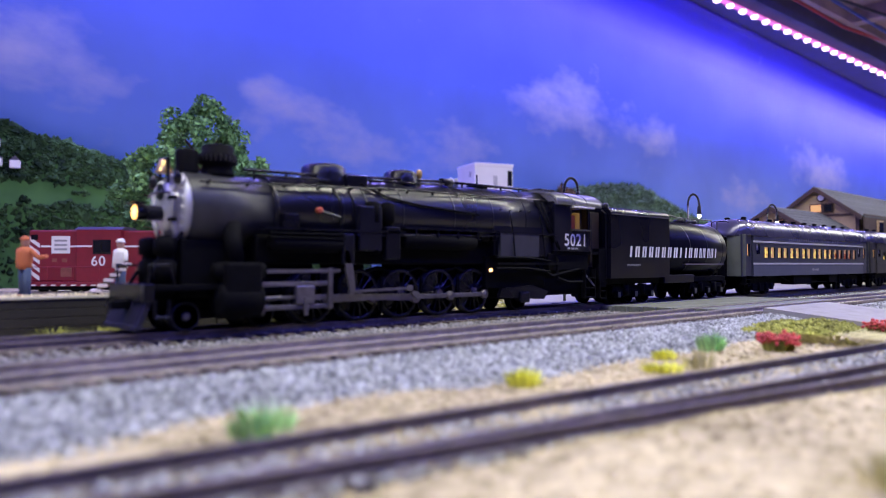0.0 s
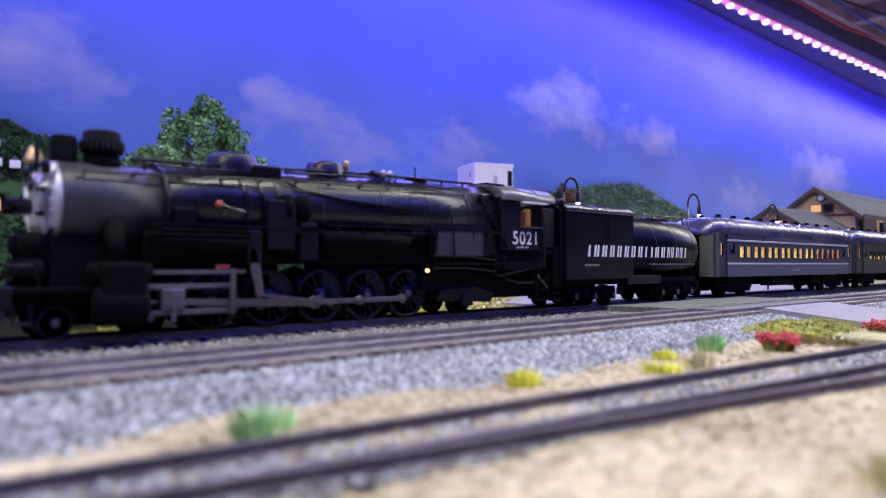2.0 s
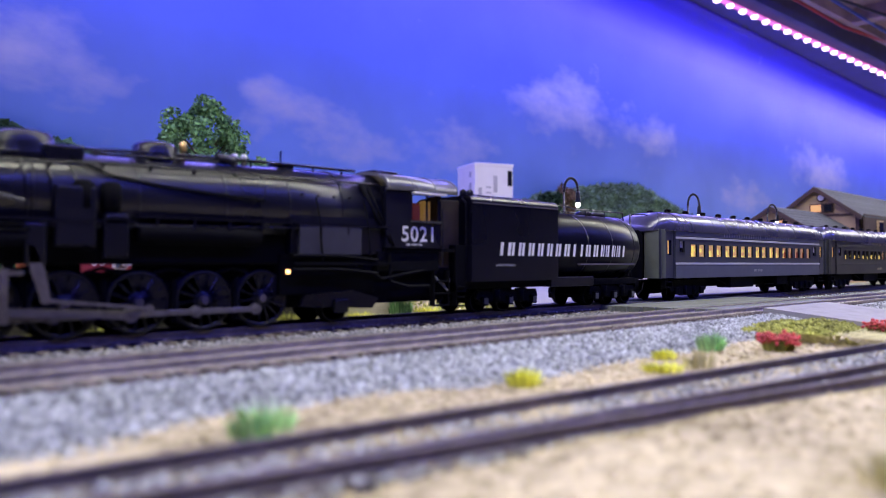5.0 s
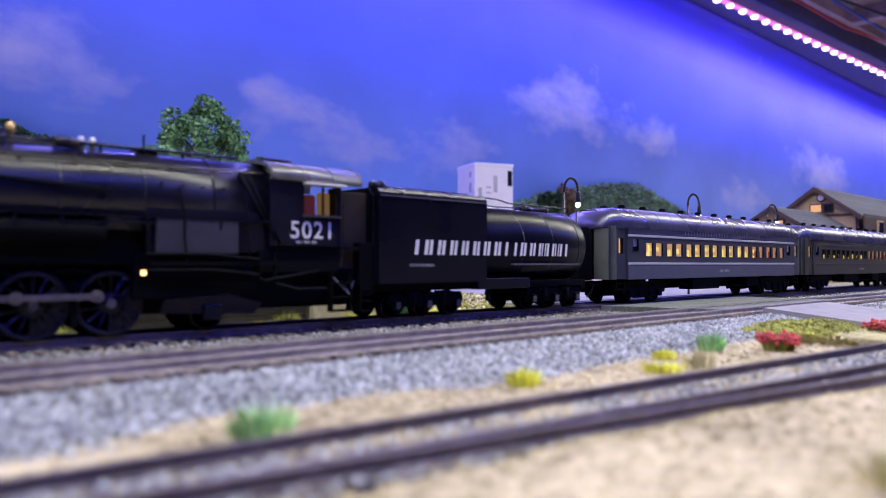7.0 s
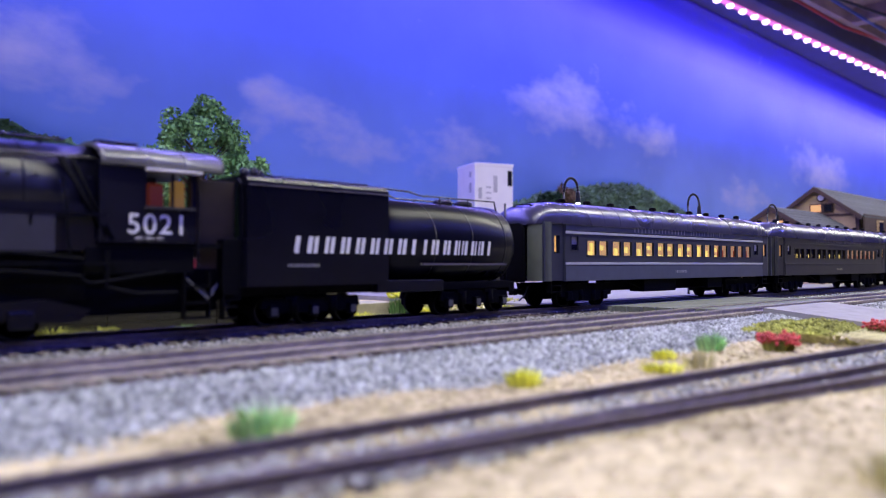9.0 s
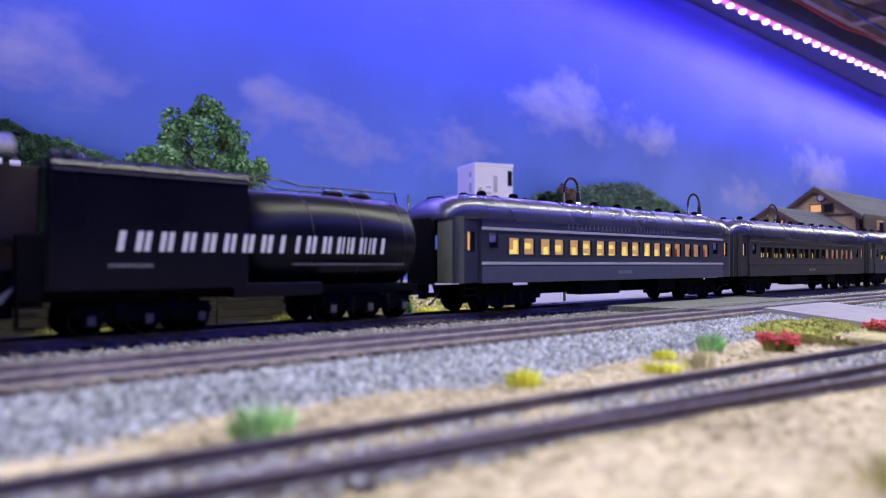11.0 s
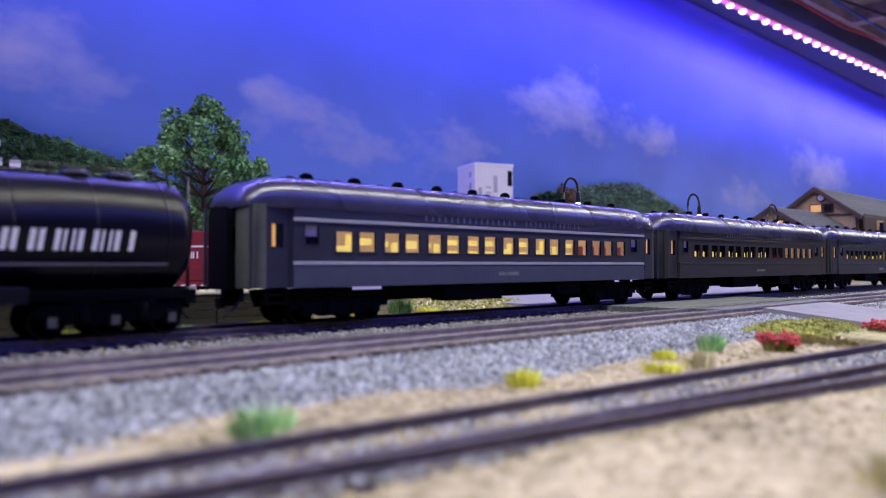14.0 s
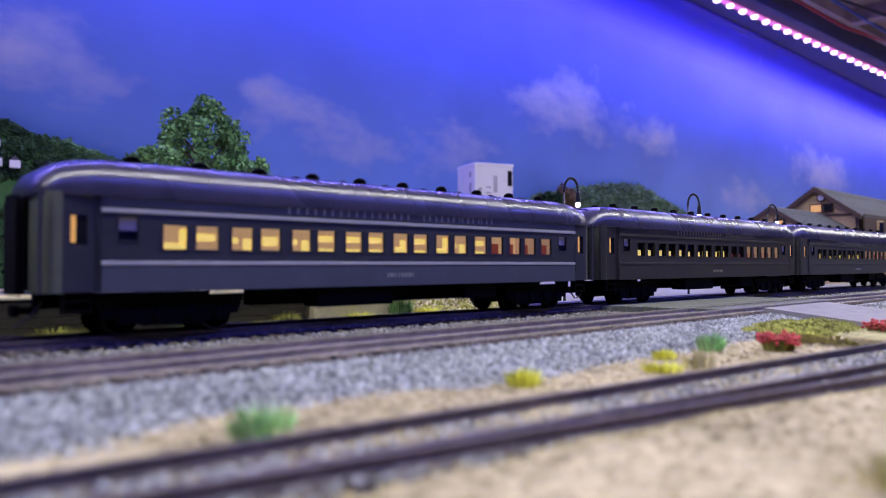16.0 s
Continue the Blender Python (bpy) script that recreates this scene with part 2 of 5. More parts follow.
def lathe(bm, prof, axis, n=24, origin=(0, 0, 0)):
    """Turn a profile of (along, radius) round an axis, 'x', 'y' or 'z', through origin."""
    rings = []
    for al, r in prof:
        ring = []
        for i in range(n):
            c, s = math.cos(2 * math.pi * i / n) * r, math.sin(2 * math.pi * i / n) * r
            p = {"x": (al, c, s), "y": (c, al, s), "z": (c, s, al)}[axis]
            ring.append(bm.verts.new([(p[k] + origin[k]) * MM for k in range(3)]))
        rings.append(ring)
    for a, b in zip(rings, rings[1:]):
        for i in range(n):
            bm.faces.new((a[i], a[(i + 1) % n], b[(i + 1) % n], b[i])).smooth = True
    bm.faces.new(rings[0][::-1])
    bm.faces.new(rings[-1])
    return bm


def loft(bm, sections, closed=True, caps=True, smooth=False):
    """Skin a row of sections, each a list of points of one length."""
    rs = [[bm.verts.new((p[0] * MM, p[1] * MM, p[2] * MM)) for p in s] for s in sections]
    n = len(rs[0])
    for a, b in zip(rs, rs[1:]):
        for i in range(n if closed else n - 1):
            bm.faces.new((a[i], a[(i + 1) % n], b[(i + 1) % n], b[i])).smooth = smooth
    if caps:
        bm.faces.new(rs[0][::-1])
        bm.faces.new(rs[-1])
    return bm


def prism(bm, outline, axis, a, b, smooth=False):
    """Push an outline through from a to b along x (outline y, z), y (outline x, z) or z (outline x, y)."""
    def at(p, t):
        return {"x": (t, p[0], p[1]), "y": (p[0], t, p[1]), "z": (p[0], p[1], t)}[axis]
    return loft(bm, [[at(p, a) for p in outline], [at(p, b) for p in outline]], smooth=smooth)


def tube(bm, pts, r, n=6):
    for p, q in zip(pts, pts[1:]):
        rod(bm, p, q, r, n=n)
    return bm


def part(name, bm, material, parent=None, label="", at=None):
    """Link a bmesh as one mesh object, under a thing or a part."""
    bmesh.ops.recalc_face_normals(bm, faces=bm.faces)
    me = bpy.data.meshes.new(name)
    bm.to_mesh(me)
    bm.free()
    me.materials.append(material)
    ob = new(name, me)
    ob.parent = parent
    if at is not None:
        ob.matrix_basis = at
    return tagged(ob, label)


def shared(name, me, parent, m):
    ob = new(name, me)
    ob.parent = parent
    ob.matrix_basis = m
    return ob


def thing(name, label, category, m=None, group="", kind=""):
    ob = new(name)
    ob.empty_display_size = 0.01
    if m is not None:
        ob.matrix_basis = m
    return tagged(ob, label, category, group, kind)


def B():
    return bmesh.new()


def fast_mesh(name, verts, faces, material):
    me = bpy.data.meshes.new(name)
    me.from_pydata(verts, [], faces)
    me.materials.append(material)
    return me


def lettering(name, text, size, material, parent, m, depth=0.05):
    cu = bpy.data.curves.new(name, "FONT")
    cu.body, cu.size, cu.extrude = text, size * MM, depth * MM
    cu.offset = 0.012 * size * MM
    cu.space_character = 1.12
    cu.align_x, cu.align_y = "CENTER", "CENTER"
    tmp = new(name, cu)
    bpy.context.view_layer.update()
    me = bpy.data.meshes.new_from_object(tmp.evaluated_get(bpy.context.evaluated_depsgraph_get()))
    bpy.data.objects.remove(tmp)
    me.materials.clear()
    me.materials.append(material)
    ob = new(name, me)
    ob.parent = parent
    ob.matrix_basis = m
    return ob


def letter_bars(name, widths, height, pitch, material, parent, x0, y, z0, stroke=0.3, slant=0.0, depth=0.06, gap=None):
    """A painted name drawn as plain upright bars, one pair of strokes for each letter; 0 leaves a gap."""
    bm = B()
    x = x0
    for w in widths:
        if w:
            for a, b in ((0, stroke), (1 - stroke, 1)):
                pts = [(x + a * w, z0), (x + b * w, z0), (x + b * w + slant, z0 + height), (x + a * w + slant, z0 + height)]
                prism(bm, pts, "y", y - depth, y)
        x += (w if w else pitch * 0.45) + (pitch * 0.12 if gap is None else gap)
    return part(name, bm, material, parent)


# ---- structure ----
def build_room():
    # walls and ceiling out of view; their blue tints the bounced light
    for nm, b in (("wall_back", (-2600, 5200, -2520, -2500, -1000, 1500)), ("wall_left", (-2620, -2600, -2520, 700, -1000, 1500)),
                  ("wall_right", (5200, 5220, -2520, 700, -1000, 1500)), ("wall_front", (-2600, 5200, 700, 720, -1000, 1500))):
        tagged(part(nm, box(B(), *b), ROOMWALL), "unseen wall of the layout room, blue to bounce blue light", "wall", kind="structure")
    tagged(part("floor", box(B(), -2600, 5200, -2500, 700, -1020, -1000), ROOMFLOOR), "plain grey floor of the layout room", "floor", kind="structure")
    tagged(part("ceiling", box(B(), -2600, 5200, -2500, 700, 1500, 1520), ROOMWALL), "unseen ceiling of the layout room, blue to bounce blue light", "ceiling", kind="structure")
    # painted sky, rounded into the deck above
    bm = B()
    prof = [(640, -60), (620, -60), (620, 500), (618, 530), (612, 556), (600, 576), (582, 588), (560, 593), (560, 600), (640, 600)]
    prism(bm, prof, "x", -1200, 4200, smooth=True)
    tagged(part("backdrop", bm, SKY), "painted blue sky with soft white clouds behind the layout", "backdrop", kind="structure")

    def bent(bm):
        """Past x 1457 mm the deck's edge swings slowly towards the viewer."""
        for v in bm.verts:
            if v.co.x > 1.457 and v.co.y < 0.555:
                v.co.y -= (v.co.x - 1.457) * 0.0507
        return bm

    # upper deck: board, joists, lit strip
    deck = thing("upper_deck", "dark navy underside of an upper deck with timber joists", "deck", kind="structure")
    for xa, xb in ((-1200, 1457), (1457, 4200)):
        part("board", bent(box(B(), xa, xb, 470, 640, 600, 608)), DECK, deck)
        part("board", bent(box(B(), xa, xb, -480, 470, 640, 650)), JOIST, deck)
        part("fascia", bent(box(B(), xa, xb, 458, 470, 592, 650)), DECK, deck)
        part("rib", bent(box(B(), xa, xb, 400, 412, 606, 640)), JOIST, deck)
        part("rib", bent(box(B(), xa, xb, 250, 270, 600, 640)), JOIST, deck)
    for x in range(-900, 4200, 400):
        part("joist", bent(box(B(), x, x + 38, -470, 400, 605, 640, 1)), JOIST, deck)
    for c, pts in ((WIRE_RED, [(1500, 440, 630), (1900, 395, 600), (2500, 330, 622), (3300, 320, 600)]), (WIRE_RED, [(1900, 300, 612), (2600, 370, 604), (3600, 250, 600)]),
                   (WIRE_BLUE, [(1600, 350, 600), (2300, 340, 612), (3400, 330, 604)]), (WIRE_BLACK, [(1400, 400, 604), (2100, 250, 595), (3100, 290, 604)])):
        part("cable", tube(B(), pts, 3.5, 6), c, deck)
    # unseen valance, tape and rib, added to go with the lamps out of view
    part("front_valance", box(B(), -1200, 4200, -495, -480, 510, 650, 1), DECK, deck)
    part("strip_tape", box(B(), -1000, 4100, -160, -140, 588, 592), PALE, deck)
    part("rib", box(B(), -1200, 4200, -170, -130, 592, 640, 1), JOIST, deck)
    strip = thing("light_strip", "strip of small glowing pinkish white lamps under the deck", "light strip")
    for xa, xb in ((300, 1457), (1457, 4100)):
        part("tape", bent(box(B(), xa, xb, 500, 512, 591, 595.5)), LEDBASE, strip)
    led = B()
    lathe(led, [(0, 8), (-3, 8), (-6, 6), (-7.0, 3)], "z", 12)
    first = part("lamp", led, LED, strip, at=pose(0.33, 0.506, 0.591))
    for i in range(1, 69):
        x = 0.33 + i * 0.0545
        shared("lamp", first.data, strip, pose(x, 0.506 - max(0.0, x - 1.457) * 0.0507, 0.591))


build_room()


def ground_height(x, y):
    """Height of the land, in mm, at x, y in mm."""
    h = -7.0 + 1.2 * noise.noise(Vector((x / 70, y / 70, 0))) + 0.5 * noise.noise(Vector((x / 14, y / 14, 3)))
    return h


def build_ground():
    xs = np.concatenate([np.linspace(-1200, -60, 20), np.linspace(-50, 700, 210), np.linspace(720, 4200, 30)])
    ys = np.concatenate([np.linspace(-330, -90, 90), np.linspace(-85, 640, 50)])
    vs, fs = [], []
    for y in ys:
        for x in xs:
            h = ground_height(x, y)
            if y > 20:
                h = min(h + 3, -3.6) if x > 240 else h + 2.5
            vs.append((x * MM, y * MM, h * MM))
    n = len(xs)
    for j in range(len(ys) - 1):
        for i in range(n - 1):
            fs.append((j * n + i, j * n + i + 1, (j + 1) * n + i + 1, (j + 1) * n + i))
    me = fast_mesh("ground", vs, fs, SAND)
    for p in me.polygons:
        p.use_smooth = True
    tagged(new("ground", me), "cream coloured sandy ground of the model layout", "ground", kind="structure")
    tagged(part("layout_front", box(B(), -1200, 4200, -336, -330, -200, -7), BROWN), "dark board along the layout's front edge", "fascia", kind="structure")


build_ground()


def stone_field(name, label, spots, size, material, category, kind="stuff"):
    """Many small angular stones in one mesh; spots: rows of x, y, z in mm."""
    rng = np.random.default_rng(5)
    oct_v = np.array([(1, 0, 0), (-1, 0, 0), (0, 1, 0), (0, -1, 0), (0, 0, 1), (0, 0, -1)], float)
    oct_f = np.array([(0, 2, 4), (2, 1, 4), (1, 3, 4), (3, 0, 4), (2, 0, 5), (1, 2, 5), (3, 1, 5), (0, 3, 5)])
    P = np.array(spots, float)
    k = len(P)
    sc = size * rng.uniform(0.6, 1.3, (k, 1, 1)) * rng.uniform(0.6, 1.2, (k, 6, 1))
    ang = rng.uniform(0, 6.28, k)
    c, s = np.cos(ang), np.sin(ang)
    v = oct_v[None] * sc + rng.normal(0, size * 0.18, (k, 6, 3))
    tilt = rng.uniform(-0.7, 0.7, k)
    ct, st = np.cos(tilt), np.sin(tilt)
    y1, z1 = v[:, :, 1] * ct[:, None] - v[:, :, 2] * st[:, None], v[:, :, 1] * st[:, None] + v[:, :, 2] * ct[:, None]
    x2, y2 = v[:, :, 0] * c[:, None] - y1 * s[:, None], v[:, :, 0] * s[:, None] + y1 * c[:, None]
    out = np.stack([x2, y2, z1], -1) + P[:, None]
    f = oct_f[None] + (np.arange(k) * 6)[:, None, None]
    me = fast_mesh(name, (out.reshape(-1, 3) * MM).tolist(), f.reshape(-1, 3).tolist(), material)
    return tagged(new(name, me), label, category, kind=kind)


def rail_mesh(length):
    """One rail along x from 0: foot, web and head, 2.5 mm high with its top at z 0."""
    out = [(-1.1, -2.5), (1.1, -2.5), (1.1, -2.2), (0.25, -1.9), (0.25, -0.9), (0.5, -0.7), (0.5, -0.05), (0.4, 0), (-0.4, 0), (-0.5, -0.05), (-0.5, -0.7), (-0.25, -0.9), (-0.25, -1.9), (-1.1, -2.2)]
    bm = B()
    prism(bm, out, "x", 0, length)
    return bm


def build_track(label, m, length, ties, rails=((-8.25, 0.0), (8.25, 0.0)), paint=None):
    t = thing("track", label, "railway track", m, kind="structure")
    for y, turn in rails:
        r = part("rail", rail_mesh(length), paint or RAIL, t, at=pose(0, y * MM, 0, 0, 0, turn))
        part("rail_head", box(B(), 0, length, -0.38, 0.38, 0.0, 0.03), RAILTOP, r, "worn bright rail head")
    tie = box(B(), -1.3, 1.3, -15, 15, -4.4, -2.5, 0.15)
    me = None
    for x in ties:
        mm = pose((x + random.uniform(-0.25, 0.25)) * MM, random.uniform(-0.3, 0.3) * MM, 0, 0, 0, random.uniform(-0.7, 0.7))
        if me is None:
            me = part("tie", tie, TIE, t, at=mm).data
        else:
            shared("tie", me, t, mm)
    # spike heads in pairs, as one mesh
    sp = B()
    for x in ties:
        for y in (-8.25, 8.25):
            for o in (-1.25, 1.25):
                box(sp, x - 0.3, x + 0.3, y + o - 0.3, y + o + 0.3, -2.5, -1.9)
    tagged(part("spike", sp, RAIL, t), kind="stuff")
    return t


def build_tracks():
    tl = [i * 6.6 for i in range(2, 165)]
    build_track("dark weathered track under the moving train", pose(-0.2, 0, 0), 2000, tl, paint=RAILDARK)
    build_track("brown weathered track in grey ballast", pose(-0.2, -0.0619, 0), 2000, tl)
    fr = build_track("dark track on sand close to the viewer", pose(-0.2, -0.1112, -0.0045, 0, 0, -5.6), 900, [150 + i * 6.6 for i in range(86)], ((6.8, 0.0), (-2.0, -1.4)), RAILDARK)
    # third rail of a turnout, leaving the near rail
    r = part("rail", rail_mesh(500), RAILDARK, fr, at=pose(0.235, -0.0082, 0, 0, 0, -4.5))
    part("rail_head", box(B(), 0, 500, -0.38, 0.38, 0.0, 0.03), RAILTOP, r, "worn bright rail head")
    # roadbed and stones
    bed = B()
    prism(bed, [(-108, -8), (-84, -4.2), (-40, -3.6), (-18, -3.6), (18, -3.6), (28, -7), (28, -9), (-108, -9)], "x", -1000, 330)
    prism(bed, [(-92, -8), (-82, -4.2), (-40, -3.6), (18, -3.6), (28, -7), (28, -9), (-92, -9)], "x", 330, 3000)
    tagged(part("roadbed", bed, BED), "grey ballast bed under the two main tracks", "ballast", kind="structure")
    rng = np.random.default_rng(3)
    spots, dirty = [], []

    def strip(x0, x1, y0, y1, count, rows=None):
        for x, y in zip(rng.uniform(x0, x1, count), rng.uniform(y0, y1, count)):
            edge = y < -84
            if edge and rng.uniform() > (y + 116) / 24 + 0.25:
                continue
            z = -3.7 if y > -84 else -3.9 - (-84 - y) * 0.16
            if any(abs(y - c - s * 8.25) < 1.2 for c in (0, -61.9) for s in (-1, 1)):
                continue
            (spots if rows is None else rows).append((x, y, z + rng.uniform(-0.2, 0.5)))
    strip(0, 342, -112, -76, 38000)
    strip(-40, 340, -76, -44, 9000, dirty)
    strip(0, 460, -47, -15, 11000, dirty)
    strip(-10, 460, -15, 20, 5500, dirty)
    strip(428, 900, -95, -44, 11000)
    strip(450, 900, -44, 18, 4500)
    stone_field("ballast", "loose grey crushed stone ballast between and beside tracks", spots, 0.62, STONE, "ballast")
    stone_field("dirty_ballast", "darker dirty ballast between the two main tracks", dirty, 0.78, STONE2, "ballast")
    ca, sa = math.cos(math.radians(-5.6)), math.sin(math.radians(-5.6))
    fill = []
    for u, v in zip(rng.uniform(160, 620, 11000), rng.uniform(-15, 11, 11000)):
        if abs(v - 6.8) > 1.2 and abs(v + 2.0 + u * 0.0244) > 1.2:
            fill.append((-200 + u * ca - v * sa, -111.2 + u * sa + v * ca, -7.1 + rng.uniform(-0.2, 0.6)))
    stone_field("track_grit", "pale grit packed between the near rails", fill, 0.5, STONE, "ballast")
    grit = [(x, y, ground_height(x, y) + 0.1) for x, y in zip(rng.uniform(20, 420, 7000), rng.uniform(-215, -100, 7000))]
    stone_field("grit", "fine pale sand grains scattered over the ground", grit, 0.5, SAND, "sand")


build_tracks()


def build_road():
    road = thing("road", "smooth grey concrete road crossing the tracks", "road", kind="structure")
    bm = B()
    prism(bm, [(-73.5, -0.5), (-80, -1.0), (-125, -5.6), (-200, -6.2), (-200, -9), (-73.5, -9)], "x", 344, 425)
    part("approach", bm, ROAD, road)
    part("slab", box(B(), 292, 1500, 22, 330, -6, -0.8, 0.3), ROAD, road)
    # crossing panels beside and between the rails
    for y0, y1 in ((9.8, 21.5), (-6.7, 6.7), (-52.0, -9.8), (-68.4, -55.3)):
        n = max(1, round((y1 - y0) / 7))
        for i in range(n):
            a, b = y0 + (y1 - y0) * i / n, y0 + (y1 - y0) * (i + 1) / n
            part("crossing_plank", box(B(), 300 + 0.2 * abs(a), 452, a + 0.15, b - 0.15, -3, -0.35, 0.15), PLANK, road)


build_road()


# ---- the train: x along the track, rail tops at z 0 ----
WHEELS = []  # parts that roll: object, x, z, radius in mm


SPOKES = {}


def add_spokes(ob, r, half, tread, count, material):
    """Spokes of a driver, each a piece of its own on one shared mesh."""
    for s in (-1, 1):
        for i in range(count):
            m = pose(0, s * (half + tread) * MM, 0, 0, 360 / count * i, 0)
            if "mesh" not in SPOKES:
                first = part("spoke", rod(B(), (r * 0.3, 0, 0), (r * 0.86, 0, 0), 0.45, 0.32, 5), material, ob, at=m)
                SPOKES["mesh"] = first.data
            else:
                shared("spoke", SPOKES["mesh"], ob, m)


def wheelset(parent, x, r, spokes=0, half=7.2, tread=2.6, material=None):
    bm = B()
    for s in (-1, 1):
        y = s * half
        lathe(bm, [(y - s * 0.2, r + 0.55), (y + s * 0.3, r + 0.55), (y + s * 0.45, r), (y + s * tread, r - 0.08), (y + s * tread, r * 0.86), (y + s * (tread - 0.5), r * 0.84),
                   (y + s * (tread - 0.5), r * 0.36), (y + s * (tread + 0.1), r * 0.33), (y + s * (tread + 0.1), 0.1)], "y", 28)
        if spokes:
            # counterweight opposite the pin
            pts = [(math.cos(a) * r * k, math.sin(a) * r * k) for k, seq in ((0.86, range(200, 341, 20)), (0.5, range(340, 199, -35))) for a in (math.radians(q) for q in seq)]
            prism(bm, pts, "y", y + s * (tread - 0.4), y + s * (tread + 0.15))
    rod(bm, (0, -half, 0), (0, half, 0), 1.2)
    ob = part("wheelset", bm, material or DULL, parent)
    if spokes:
        add_spokes(ob, r, half, tread, spokes, material or DULL)
    rim = B()
    for s in (-1, 1):
        y = s * (half + tread + 0.02)
        lathe(rim, [(y - s * 0.1, r - 0.1), (y + s * 0.02, r - 0.1), (y + s * 0.02, r * 0.88), (y - s * 0.1, r * 0.88)], "y", 28)
    part("tyre", rim, TYRE, ob, "worn steel tyre")
    ob.location = (x * MM, 0, r * MM)
    WHEELS.append((ob, x, r, r))
    return ob


def roof_section(x, w, ze, zt, n=16):
    """A low arched roof section with tight shoulders."""
    pts = []
    for i in range(n + 1):
        a = math.pi * i / n
        c, s = math.cos(a), math.sin(a)
        y = -w * math.copysign(abs(c) ** 0.62, c)
        pts.append((x, y, ze + (zt - ze) * abs(s) ** 0.85))
    pts += [(x, w, ze - 0.6), (x, -w, ze - 0.6)]
    return pts


def coach(label, group, body_mat, panel_mat, let_mat, striped, blinds, seed, end_mat):
    rng = random.Random(seed)
    t = thing("passenger_coach", label, "coach", group=group)
    W = 17.2
    # hollow body: sides with real window openings
    wins = [(4.5, 9.8, 26.9, 33.2)] + [(16.8 + 21.0 * k + o, 16.8 + 21.0 * k + o + 7.1, 24.6, 31.5) for k in range(8) for o in (0, 9.7)] + [(184.6, 191.6, 24.6, 31.5), (196.9, 202.4, 26.4, 32.8)]
    wins.sort()
    for s in (-1, 1):
        bm = B()
        ya, yb = (-W, -W + 0.9) if s < 0 else (W - 0.9, W)
        box(bm, 0, 209, ya, yb, 12.4, 24.6)
        box(bm, 0, 209, ya, yb, 33.2, 39.5)
        edges = [0] + [v for w in wins for v in w[:2]] + [209]
        for a, b in zip(edges[::2], edges[1::2]):
            box(bm, a, b, ya, yb, 24.6, 33.2)
        for a, b, z0, z1 in wins:
            if z0 > 24.6:
                box(bm, a, b, ya, yb, 24.6, z0)
            if z1 < 33.2:
                box(bm, a, b, ya, yb, z1, 33.2)
        side = part("side", bm, body_mat, t)
        f = s
        yo = -W if s < 0 else W
        # lower panel, letter board, belt rails
        lo = B()
        box(lo, 0.2, 208.8, *sorted((yo, yo + f * 0.25)), 12.6, 19.6)
        box(lo, 0.2, 208.8, *sorted((yo, yo + f * 0.25)), 36.2, 39.3)
        part("panel", lo, panel_mat, side)
        st = B()
        for z0, z1 in ((20.0, 21.2), (34.4, 35.6)):
            box(st, 0.0, 209, *sorted((yo, yo + f * 0.4)), z0, z1, 0.12)
        part("belt_stripe", st, C_STRIPE if striped else body_mat, side, "silver stripe" if striped else "")
        for i, (a, b, z0, z1) in enumerate(wins):
            fr = B()
            e = 0.45
            y0, y1 = sorted((yo - f * 0.6, yo + f * 0.18))
            for q in ((a - e, a, z0 - e, z1 + e), (b, b + e, z0 - e, z1 + e), (a, b, z1, z1 + e), (a - 0.3, b + 0.3, z0 - e, z0)):
                box(fr, q[0], q[1], y0, y1, q[2], q[3])
            w = part("window", fr, body_mat, t)
            end = z0 > 24.7
            gy0, gy1 = sorted((yo - f * 0.55, yo - f * 0.75))
            part("pane", box(B(), a, b, gy0, gy1, z0, z1), PANE, w)
            if end and s < 0:
                # opaque lavender sheet: the bright sky seen through is put into its colour
                part("sky_pane", box(B(), a, b, -W + 0.95, -W + 1.15, z0 + 2.6, z1), SKYPANE, w, "pale lavender sheet standing for sky seen through")
                part("lower_pane", box(B(), a, b, -W + 0.95, -W + 1.15, z0, z0 + 2.6), GLASS, w)
            if not end and s < 0:
                # blinds and seat backs just inside the glass
                iy0, iy1 = -W + 2.2, -W + 2.5
                tail = a > 145
                if blinds == "full":
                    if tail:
                        part("seat_back", box(B(), a - 1, b - rng.choice((0.5, 2.5)), iy0, iy1, z0 - 1, z0 + 4.2, 0.3), SEATRED, w, "red seat back that glows faintly")
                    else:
                        # seat backs and linings at odd heights, glowing without a lamp
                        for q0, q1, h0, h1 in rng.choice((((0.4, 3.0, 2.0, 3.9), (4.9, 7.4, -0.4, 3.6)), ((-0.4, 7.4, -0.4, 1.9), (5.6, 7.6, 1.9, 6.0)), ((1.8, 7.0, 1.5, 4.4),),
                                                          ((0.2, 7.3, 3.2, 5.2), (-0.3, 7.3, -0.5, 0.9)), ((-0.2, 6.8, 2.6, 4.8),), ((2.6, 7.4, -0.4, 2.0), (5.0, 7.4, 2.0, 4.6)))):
                            part("seat_back", box(B(), a + q0, a + q1, iy0, iy1, z0 + h0, z0 + h1, 0.5), WARM2, w, "pale yellow seat back that glows by itself")
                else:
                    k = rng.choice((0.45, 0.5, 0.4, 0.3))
                    part("blind", box(B(), a + 0.3, b - 0.5, iy0, iy1, z0 + 0.2, z0 + k * 7), WARM2 if a < 120 else SEATRED, w, "blind that glows with no lamp behind it")
    # inner walls that glow in place of lamps (back one dull in half-blind coaches), floor
    part("interior_wall", box(B(), 13.5, 193.5, 6.0, 6.5, 14, 38.5), INNER[blinds], t, "inner wall, glowing only in the first coach")
